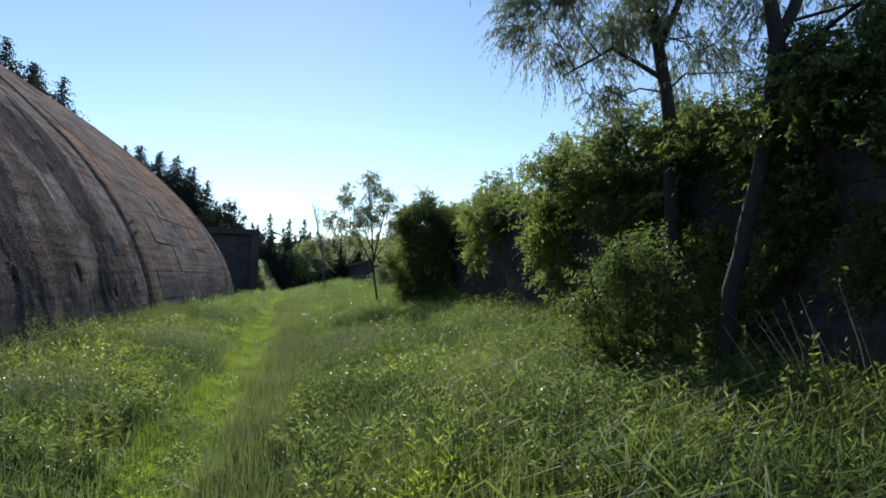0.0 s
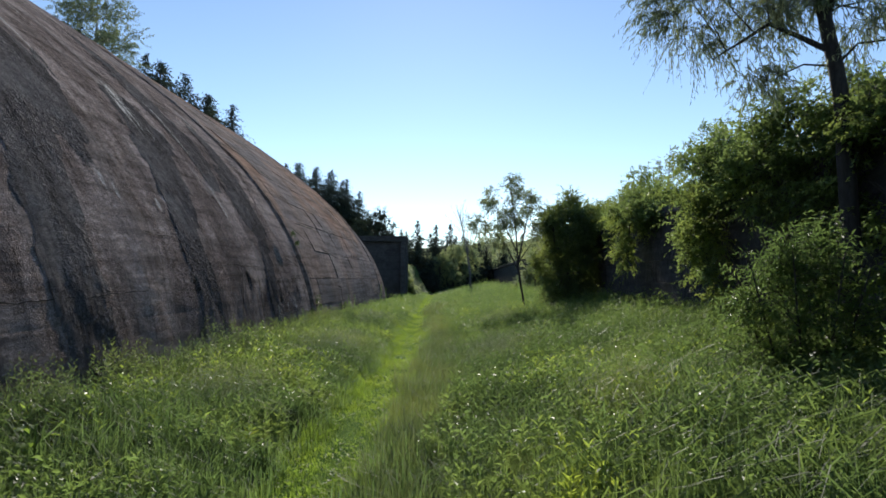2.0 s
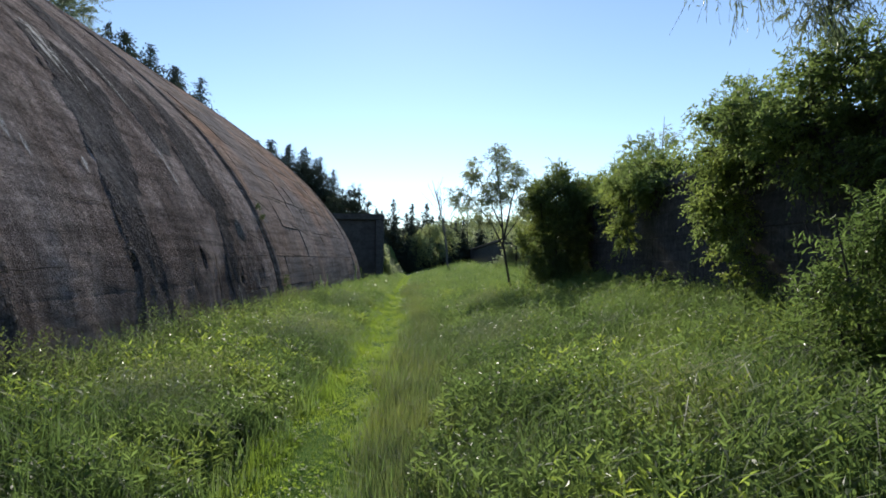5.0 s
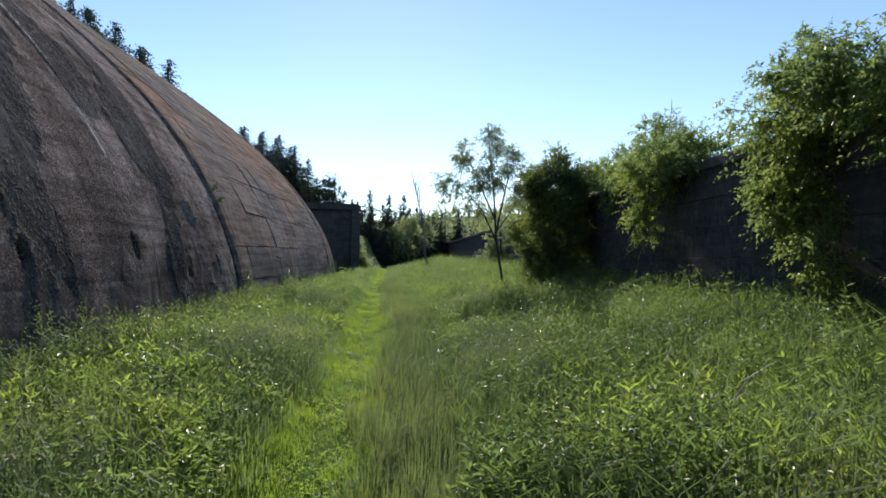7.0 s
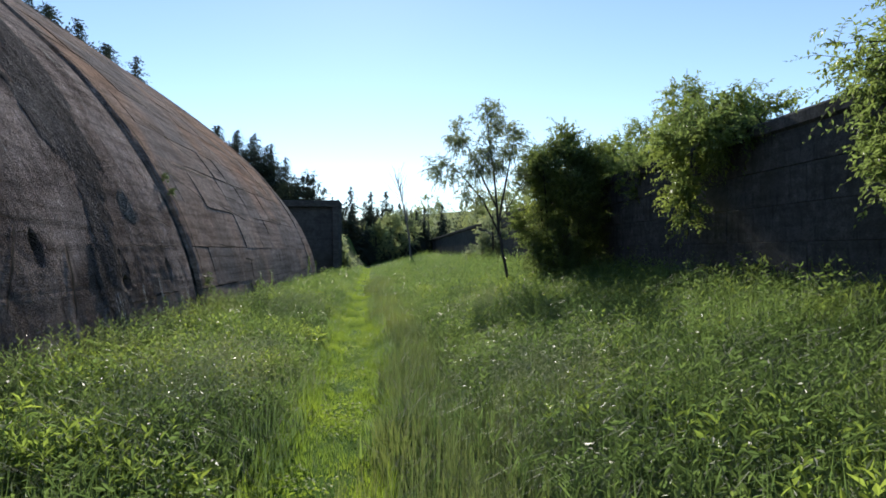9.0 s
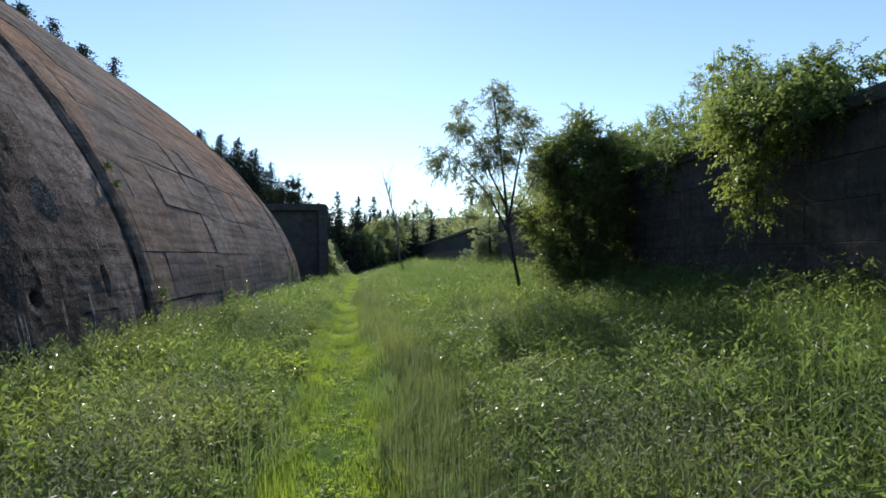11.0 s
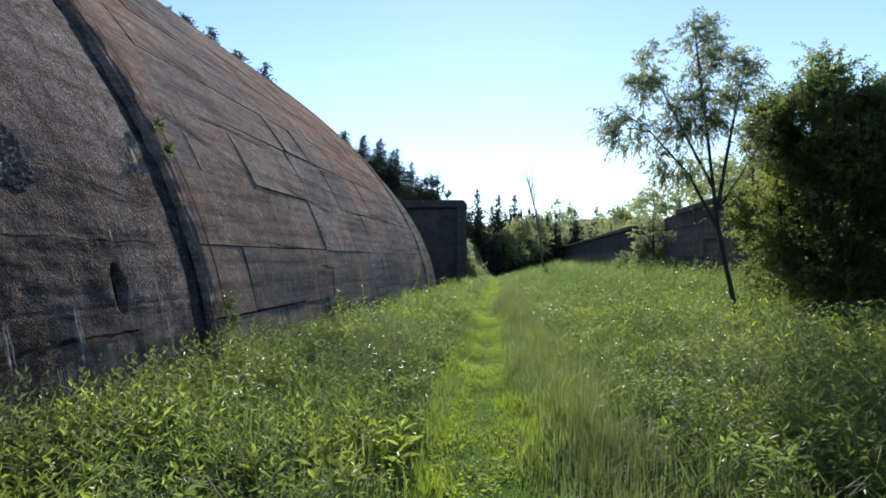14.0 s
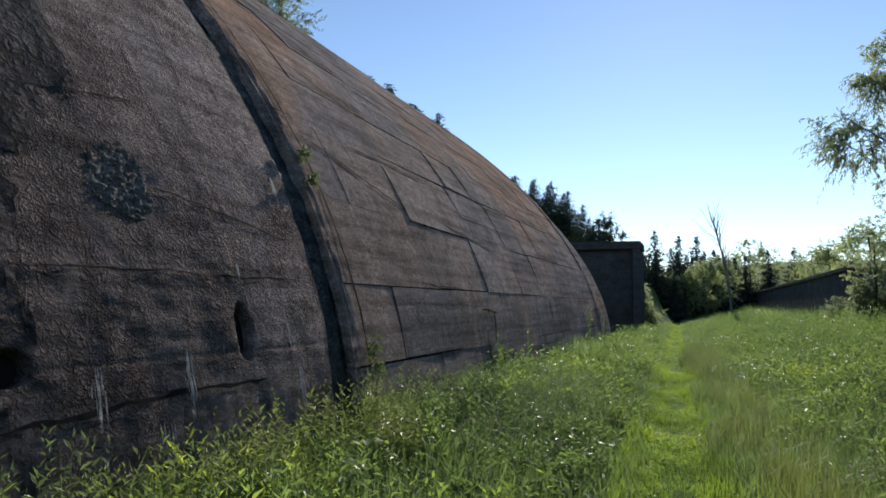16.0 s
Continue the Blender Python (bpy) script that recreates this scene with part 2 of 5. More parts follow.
M_FINE = leaf_mat("fine_grass", (0.065, 0.085, 0.036), (0.13, 0.155, 0.07), (0.25, 0.32, 0.10), 0.42, 0.55)
M_SHORT = leaf_mat("short_grass", (0.06, 0.11, 0.016), (0.13, 0.20, 0.036), (0.36, 0.52, 0.07), 0.48, 0.55)
M_WEED = leaf_mat("weed_leaves", (0.038, 0.07, 0.018), (0.105, 0.162, 0.05), (0.28, 0.41, 0.11), 0.46, 0.42, 0.22)
M_HERB = leaf_mat("herb_leaves", (0.04, 0.07, 0.027), (0.11, 0.16, 0.07), (0.31, 0.44, 0.11), 0.47, 0.42, 0.22)
# darker copy of the bush leaves, the bush's shade put into the colour
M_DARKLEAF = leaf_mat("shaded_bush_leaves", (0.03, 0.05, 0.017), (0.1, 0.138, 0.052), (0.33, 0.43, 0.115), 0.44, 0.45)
M_BRIGHT = leaf_mat("bright_herb_leaves", (0.07, 0.11, 0.022), (0.16, 0.22, 0.045), (0.44, 0.58, 0.10), 0.52, 0.4, 0.3)
M_NETTLE = leaf_mat("nettle_leaves", (0.05, 0.065, 0.032), (0.15, 0.17, 0.09), (0.22, 0.3, 0.1), 0.42, 0.42)
M_BUSH = leaf_mat("bush_leaves", (0.045, 0.072, 0.02), (0.13, 0.18, 0.06), (0.36, 0.48, 0.13), 0.48, 0.42)
M_SEED = leaf_mat("grass_seed_heads", (0.14, 0.17, 0.095), (0.34, 0.37, 0.26), (0.28, 0.34, 0.16), 0.35, 0.4)
M_WILLOW = leaf_mat("willow_leaves", (0.085, 0.105, 0.065), (0.21, 0.24, 0.16), (0.27, 0.34, 0.17), 0.42, 0.42)
M_SAPLING = leaf_mat("sapling_leaves", (0.06, 0.085, 0.04), (0.2, 0.235, 0.145), (0.42, 0.5, 0.25), 0.5, 0.4)
M_FARLEAF = leaf_mat("wood_leaves", (0.085, 0.105, 0.052), (0.19, 0.22, 0.12), (0.42, 0.5, 0.22), 0.58, 0.6)
M_NEEDLE = leaf_mat("spruce_needles", (0.02, 0.032, 0.026), (0.045, 0.062, 0.048), (0.06, 0.085, 0.045), 0.22, 0.8)


# ---- mesh helpers ----
def part(name, me, parent=None, label=""):
    ob = new(name, me)
    if parent is not None:
        ob.parent = parent
    return tagged(ob, label)


def mesh_np(name, verts, faces, material, smooth=False):
    """One mesh from arrays; faces is an (n, k) array of vertex numbers."""
    verts, faces = np.asarray(verts, np.float32), np.asarray(faces, np.int32)
    me = bpy.data.meshes.new(name)
    k = faces.shape[1]
    me.vertices.add(len(verts))
    me.vertices.foreach_set("co", verts.ravel())
    me.loops.add(faces.size)
    me.loops.foreach_set("vertex_index", faces.ravel())
    me.polygons.add(len(faces))
    me.polygons.foreach_set("loop_start", np.arange(0, faces.size, k, dtype=np.int32))
    me.polygons.foreach_set("use_smooth", np.full(len(faces), smooth))
    me.update(calc_edges=True)
    me.materials.append(material)
    return me


def block(name, lo, hi, material, parent=None, label="", bevel=0.02):
    bm = bmesh.new()
    bmesh.ops.create_cube(bm, size=1)
    for v in bm.verts:
        v.co = [(a + b) / 2 + c * (b - a) for a, b, c in zip(lo, hi, v.co)]
    if bevel:
        bmesh.ops.bevel(bm, geom=bm.edges[:], offset=bevel, segments=1, affect="EDGES")
    me = bpy.data.meshes.new(name)
    bm.to_mesh(me)
    bm.free()
    me.materials.append(material)
    return part(name, me, parent, label)


class Tubes:
    """Tapered round limbs gathered into one mesh."""

    def __init__(self):
        self.v, self.f = [], []

    def add(self, pts, radii, sides=6):
        pts = [Vector(p) for p in pts]
        start, a = len(self.v), None
        for i, p in enumerate(pts):
            d = (pts[min(i + 1, len(pts) - 1)] - pts[max(i - 1, 0)]).normalized()
            a = d.orthogonal() if a is None else a - d * a.dot(d)
            a = a.normalized() if a.length > 1e-6 else d.orthogonal().normalized()
            b = d.cross(a)
            for k in range(sides):
                w = 2 * math.pi * k / sides
                self.v.append(p + (a * math.cos(w) + b * math.sin(w)) * radii[i])
        for i in range(len(pts) - 1):
            for k in range(sides):
                q, r = start + i * sides + k, start + i * sides + (k + 1) % sides
                self.f.append((q, r, r + sides, q + sides))

    def mesh(self, name, material):
        return mesh_np(name, np.array([tuple(p) for p in self.v]), self.f, material, True)


def leaf_arrays(rng, pos, length, width, droop=0.0, fold=0.25, flat=0.0):
    """Folded pointed leaves at the places pos, with their own turns."""
    n = len(pos)
    d = rng.normal(size=(n, 3))
    d[:, 2] = d[:, 2] * (1 - flat) - droop * 1.6
    d /= np.linalg.norm(d, axis=1, keepdims=True)
    s = np.cross(d, rng.normal(size=(n, 3)) + np.array([0, 0, 1.5 * flat]))
    s /= np.linalg.norm(s, axis=1, keepdims=True)
    u = np.cross(s, d)
    le = (length * rng.uniform(0.5, 1.0, n) ** 1.5 * 1.75)[:, None]
    wi = (width * rng.uniform(0.7, 1.2, n))[:, None]
    v = np.stack([pos, pos + d * le * 0.45 + s * wi * 0.5 + u * wi * fold, pos + d * le, pos + d * le * 0.45 - s * wi * 0.5 + u * wi * fold], 1)
    i = np.arange(n)[:, None] * 4
    f = np.concatenate([i + [0, 1, 2], i + [0, 2, 3]], 1).reshape(-1, 3)
    return v.reshape(-1, 3), f


def inside(rng, ells, n):
    """n places in a union of ellipsoids (centre, radii), nearer the skin than the core."""
    w = np.array([e[1][0] * e[1][1] * e[1][2] for e in ells]) ** 0.7
    pick = rng.choice(len(ells), n, p=w / w.sum())
    d = rng.normal(size=(n, 3))
    d /= np.linalg.norm(d, axis=1, keepdims=True)
    d *= (rng.uniform(0.08, 1.0, n) ** 0.45)[:, None]
    return np.array([e[0] for e in ells])[pick] + d * np.array([e[1] for e in ells])[pick]


def set_leaves(rng, pos, d, length, width, fold=0.22, roll=0.5):
    """Folded pointed leaves at pos, each pointing along d, its face turned mostly upwards."""
    n = len(pos)
    d = d / (np.linalg.norm(d, axis=1, keepdims=True) + 1e-9)
    s = np.cross(d, np.array([0, 0, 1.0]) + rng.normal(0, roll, (n, 3)))
    s /= np.linalg.norm(s, axis=1, keepdims=True) + 1e-9
    u = np.cross(s, d)
    le, wi = np.asarray(length).reshape(-1, 1) * np.ones((n, 1)), np.asarray(width).reshape(-1, 1) * np.ones((n, 1))
    v = np.stack([pos, pos + d * le * 0.42 + s * wi * 0.5 + u * wi * fold, pos + d * le - u * le * 0.12, pos + d * le * 0.42 - s * wi * 0.5 + u * wi * fold], 1)
    i = np.arange(n)[:, None] * 4
    return v.reshape(-1, 3), np.concatenate([i + [0, 1, 2], i + [0, 2, 3]], 1).reshape(-1, 3)


def shoots(rng, start, d, length, sag, count, leaf, nod=0.25):
    """Arching shoots with alternate leaves; gives twig arrays and leaf arrays."""
    n = len(start)
    d = d / np.linalg.norm(d, axis=1, keepdims=True)
    down = np.array([0, 0, -1.0])
    at = lambda t: start[:, None] + d[:, None] * (length[:, None] * t)[..., None] + down * (length[:, None] * sag * t ** 2)[..., None]
    # three-sided twigs of two lengths
    t = np.broadcast_to(np.array([0.0, 0.5, 1.0]), (n, 3))
    p = at(t)
    a = np.cross(d, rng.normal(size=(n, 3)))
    a /= np.linalg.norm(a, axis=1, keepdims=True)
    c = np.cross(d, a)
    ring = np.stack([a * math.cos(w) + c * math.sin(w) for w in (0, 2.094, 4.189)], 1)
    r = (0.0022 + 0.004 * length)[:, None] * np.array([1.0, 0.7, 0.25])
    tv = (p[:, :, None] + ring[:, None] * r[..., None, None]).reshape(-1, 3)
    q = [(k * 3 + m, k * 3 + (m + 1) % 3, k * 3 + 3 + (m + 1) % 3, k * 3 + 3 + m) for k in range(2) for m in range(3)]
    tf = (np.arange(n)[:, None, None] * 9 + np.array(q)).reshape(-1, 4)
    # leaves along them
    t = (np.arange(count) + rng.uniform(0.1, 0.9, (n, count))) / count
    t = 0.06 + 0.94 * t
    pos = at(t)
    tang = d[:, None] + down * (2 * sag * t)[..., None]
    side = np.where(np.arange(count) % 2, 1.0, -1.0)[None, :, None] * (a[:, None] * 0.8 + rng.normal(0, 0.45, (n, count, 3)))
    ld = tang * 0.75 + side + down * nod + rng.normal(0, 0.2, (n, count, 3))
    size = rng.uniform(0.65, 1.2, (n, count)) * np.interp(t, [0, 0.6, 1], [1.0, 1.0, 0.6])
    lv, lf = set_leaves(rng, pos.reshape(-1, 3), ld.reshape(-1, 3), leaf[0] * size.ravel(), leaf[1] * size.ravel())
    return tv, tf, lv, lf


def woody(name, label, category, base, stems, ells, clumps, per, spread, leaf, material, bark, seed, droop=0.0, twig=0.012, group="", pull=0.3, reach=2.6, each=11):
    """A tree or bush: stems are lists of (x, y, z, radius); branches run from them to hubs, and leafy shoots grow outwards from clumps round the hubs."""
    rng = np.random.default_rng(seed)
    thing = new(name)
    thing.location = base
    o = np.array(base, float)
    tagged(thing, label, category, group)
    tb = Tubes()
    nodes_ = []
    for st in stems:
        p = [np.array(q[:3]) for q in st]
        r = [q[3] for q in st]
        dense, dr = [], []
        for i in range(len(p) - 1):
            for k in range(4):
                w = k / 4
                dense.append(p[i] * (1 - w) + p[i + 1] * w + rng.normal(size=3) * r[i] * 0.12)
                dr.append(r[i] * (1 - w) + r[i + 1] * w)
        dense.append(p[-1])
        dr.append(r[-1])
        tb.add([q - o for q in dense], dr, 8)
        nodes_ += [(q, rr) for q, rr in zip(dense, dr)][len(dense) // 3:]
    place = np.array([q for q, _ in nodes_])
    ends = inside(rng, ells, clumps)
    hubs = ends[:max(3, clumps // 8)]
    for j in range(len(hubs), len(ends)):
        near = hubs[int(np.argmin(np.linalg.norm(hubs - ends[j], axis=1)))]
        ends[j] += (near - ends[j]) * pull * rng.uniform(0.3, 1.7)
    longest = 1.1 * max(max(e[1]) for e in ells) + 0.3
    hub_r = []
    for e in hubs:
        dist = np.linalg.norm(place - e, axis=1) + np.maximum(0, place[:, 2] - e[2]) * 1.2
        k = int(np.argmin(dist + rng.uniform(0, 0.25, len(dist))))
        a, ln = place[k], np.linalg.norm(e - place[k])
        if ln > longest:
            a, ln = e + (a - e) * longest / ln, longest
        m1 = a * 0.65 + e * 0.35 + np.array([0, 0, 0.12 * ln]) + rng.normal(size=3) * 0.07 * ln
        m2 = a * 0.3 + e * 0.7 + np.array([0, 0, 0.10 * ln]) + rng.normal(size=3) * 0.06 * ln
        r0 = min(nodes_[k][1] * 0.6, twig + 0.006 * ln)
        tb.add([a - o, m1 - o, m2 - o, e - o], [r0, r0 * 0.75, r0 * 0.5, r0 * 0.3], 5)
        hub_r.append(r0 * 0.4)
    for e in ends[len(hubs):]:
        k = int(np.argmin(np.linalg.norm(hubs - e, axis=1)))
        a, ln = hubs[k], np.linalg.norm(e - hubs[k])
        mid = (a + e) / 2 + np.array([0, 0, 0.08 * ln]) + rng.normal(size=3) * 0.08 * ln
        r0 = min(hub_r[k], 0.006)
        tb.add([a - o, mid - o, e - o], [r0, r0 * 0.7, 0.002], 4)
    # outward way of each clump: from the middle of the ellipsoid that it lies in
    mids, rads = np.array([e[0] for e in ells], float), np.array([e[1] for e in ells], float)
    rel = (ends[:, None] - mids[None]) / rads[None]
    own = np.argmin(np.linalg.norm(rel, axis=2), axis=1)
    out = (rel[np.arange(len(ends)), own]) / (np.linalg.norm(rel[np.arange(len(ends)), own], axis=1, keepdims=True) + 0.2)
    m = max(2, round(per * 1.5 / each))
    start = np.repeat(ends, m, 0) + rng.normal(size=(len(ends) * m, 3)) * spread * 0.55
    d = np.repeat(out, m, 0) * 0.85 + rng.normal(0, 0.55, (len(start), 3)) + np.array([0, 0, 0.42 - 0.3 * droop])
    length = spread * reach * rng.uniform(0.35, 1.0, len(start)) ** 1.2
    strong = rng.uniform(0, 1, len(start)) < 0.05
    length[strong] *= 1.7
    tv, tf, lv, lf = shoots(rng, start - o, d, length, 0.25 + 0.75 * droop, each, leaf, 0.15 + 0.7 * droop)
    bv = np.array([tuple(p) for p in tb.v])
    part("trunk", mesh_np("trunk", np.concatenate([bv, tv]), np.concatenate([np.array(tb.f), tf + len(bv)]), bark, True), thing)
    part("crown", mesh_np("crown", lv, lf, material), thing)
    return thing

# ---- the land ----
rng0 = np.random.default_rng(7)


def path_x(y):
    """The middle of the trodden path."""
    return np.interp(y, [-20, 7, 15, 21, 44, 80], [0.5, 0.45, 0.37, 0.05, -0.8, -2.0])


def ground_z(x, y):
    return 0.05 * np.sin(x * 0.9 + 0.4 * y) * np.cos(y * 0.31) + 0.03 * np.sin(2.3 * x) - 0.04 * np.exp(-((x - path_x(y)) / 0.4) ** 2)


def build_ground():
    xs = np.concatenate([-np.geomspace(2500, 12, 26), np.arange(-11.5, 12, 0.5), np.geomspace(12, 2500, 26)])
    ys = np.concatenate([-np.geomspace(2500, 12, 26), np.arange(-11.5, 80, 0.7), np.geomspace(80, 2500, 26)])
    gx, gy = np.meshgrid(xs, ys)
    gz = np.where((abs(gx) < 12) & (gy > -12) & (gy < 80), ground_z(gx, gy), 0.0)
    v = np.stack([gx, gy, gz], -1).reshape(-1, 3)
    nx = len(xs)
    i, j = np.meshgrid(np.arange(nx - 1), np.arange(len(ys) - 1))
    a = (j * nx + i).ravel()
    ob = new("ground", mesh_np("ground", v, np.stack([a, a + 1, a + nx + 1, a + nx], 1), M_GROUND, True))
    tagged(ob, "rough meadow soil under tall weeds and grass", "ground", kind="structure")
    ys = np.arange(-6, 72, 0.5)
    off = np.linspace(-0.42, 0.42, 7)
    wob = 1 + 0.18 * np.sin(ys * 1.7) + 0.1 * np.sin(ys * 4.1)
    px = path_x(ys)[:, None] + off[None] * wob[:, None]
    pz = ground_z(px, np.broadcast_to(ys[:, None], px.shape)) + 0.012
    v = np.stack([px, np.broadcast_to(ys[:, None], px.shape), pz], -1).reshape(-1, 3)
    i, j = np.meshgrid(np.arange(6), np.arange(len(ys) - 1))
    a = (j * 7 + i).ravel()
    ob = new("path", mesh_np("path", v, np.stack([a, a + 1, a + 8, a + 7], 1), M_TRACK, True))
    tagged(ob, "narrow trodden path of short bright grass", "path", kind="structure")


build_ground()

# ---- arched concrete hangar ----
CTRL = [(-2.60, -0.4), (-2.66, 0.3), (-2.76, 0.9), (-2.97, 1.7), (-3.44, 2.8), (-4.12, 3.9), (-5.0, 5.0), (-6.0, 5.97), (-7.2, 7.0),
        (-8.6, 8.05), (-10.2, 9.15), (-12.2, 10.35), (-14.8, 11.6), (-18.0, 12.6), (-22.0, 13.1)]


def arch_curve():
    c = [np.array(p) for p in CTRL]
    c = c + [np.array((-44 - p[0], p[1])) for p in c[-2::-1]]
    c = [2 * c[0] - c[1]] + c + [2 * c[-1] - c[-2]]
    out = []
    for i in range(1, len(c) - 2):
        for t in np.linspace(0, 1, 24, endpoint=False):
            p0, p1, p2, p3 = c[i - 1:i + 3]
            out.append(0.5 * (2 * p1 + (p2 - p0) * t + (2 * p0 - 5 * p1 + 4 * p2 - p3) * t * t + (3 * p1 - p0 - 3 * p2 + p3) * t ** 3))
    out.append(c[-2])
    out = np.array(out)
    s = np.concatenate([[0], np.cumsum(np.linalg.norm(np.diff(out, axis=0), axis=1))])
    return out, s


ARCH, ARC_S = arch_curve()
ARC_LEN = float(ARC_S[-1])


def arch(s, off=0.0):
    """Place (x, z) at the length s along the arch, off metres outwards."""
    s = np.asarray(s, float)
    x, z = np.interp(s, ARC_S, ARCH[:, 0]), np.interp(s, ARC_S, ARCH[:, 1])
    tx = np.interp(s + 0.15, ARC_S, ARCH[:, 0]) - np.interp(s - 0.15, ARC_S, ARCH[:, 0])
    tz = np.interp(s + 0.15, ARC_S, ARCH[:, 1]) - np.interp(s - 0.15, ARC_S, ARCH[:, 1])
    n = np.hypot(tx, tz) + 1e-9
    return x + tz / n * off, z - tx / n * off


def arc_at(z):
    """The length along the near side of the arch at the height z."""
    return float(np.interp(z, ARCH[:len(ARCH) // 2, 1], ARC_S[:len(ARCH) // 2]))


def smooth_noise(a, b, seed, octaves=4):
    """Cheap value noise over arrays a, b."""
    rng = np.random.default_rng(seed)
    out, amp = 0, 1.0
    for o in range(octaves):
        tab = rng.uniform(-1, 1, (64, 64))
        u, w = a * 2 ** o, b * 2 ** o
        i, j = np.floor(u).astype(int), np.floor(w).astype(int)
        fu, fw = u - i, w - j
        fu, fw = fu * fu * (3 - 2 * fu), fw * fw * (3 - 2 * fw)
        g = lambda p, q: tab[(i + p) % 64, (j + q) % 64]
        out = out + amp * ((g(0, 0) * (1 - fu) + g(1, 0) * fu) * (1 - fw) + (g(0, 1) * (1 - fu) + g(1, 1) * fu) * fw)
        amp *= 0.55
    return out


JOINT_Y = 19.73
# elongated drain holes: y, height of the middle, half width, half height
HOLES = [(18.42, 1.28, 0.085, 0.20), (14.56, 1.62, 0.09, 0.2), (16.62, 1.16, 0.11, 0.09), (11.7, 1.5, 0.08, 0.16)]
DENT = (17.55, 2.28, 0.25)


def shell_grid(ys, ss, off_fn):
    gy, gs = np.meshgrid(ys, ss)
    off = off_fn(gy, gs)
    x, z = arch(gs, off)
    v = np.stack([x, gy, z], -1).reshape(-1, 3)
    n = len(ys)
    i, j = np.meshgrid(np.arange(n - 1), np.arange(len(ss) - 1))
    a = (j * n + i).ravel()
    return v, np.stack([a, a + 1, a + n + 1, a + n], 1)


def rough_off(gy, gs):
    """Spalled, board-marked outer face of the older half."""
    o = 0.006 * smooth_noise(gy * 0.9, gs * 0.5, 3) + 0.003 * smooth_noise(gy * 4, gs * 3, 4, 3)
    coat = smooth_noise(gy * 0.5 + 0.1 * gs, gs * 0.13, 9, 4)          # patches where the coating still holds
    near = np.clip((15.5 - gy) / 3, 0, 1)
    o += near * 0.012 / (1 + np.exp(-np.clip((coat - 0.1) * 14, -40, 40)))
    o += 0.005 * smooth_noise(gy * 5, gs * 9, 5, 3) * (0.4 + 0.6 / (1 + np.exp(-np.clip(coat * 8, -40, 40))))
    o -= 0.003 * np.exp(-(((gs % 0.62) - 0.31) / 0.02) ** 2) * (gs < 9)
    for hy, hz, hw, hh in HOLES:
        s0 = arc_at(hz)
        d = np.sqrt(((gy - hy) / hw) ** 2 + ((gs - s0) / hh) ** 2)
        o -= 0.6 / (1 + np.exp(np.clip((d - 1.0) * 40, -40, 40)))
    d = np.hypot(gy - DENT[0] - 0.05, gs - arc_at(DENT[1]) + 0.07) / DENT[2]
    o -= 0.011 / (1 + np.exp(np.clip((d - 1 - 0.15 * smooth_noise(gy * 4, gs * 4, 8, 2)) * 14, -40, 40))) * (1 + 0.5 * smooth_noise(gy * 11, gs * 11, 6, 2))
    edge = np.clip((gy - (JOINT_Y - 0.45)) / 0.25, 0, 1)
    return o - 0.010 * edge * (0.5 + 0.5 * smooth_noise(gy * 3, gs * 2.2, 12, 3))


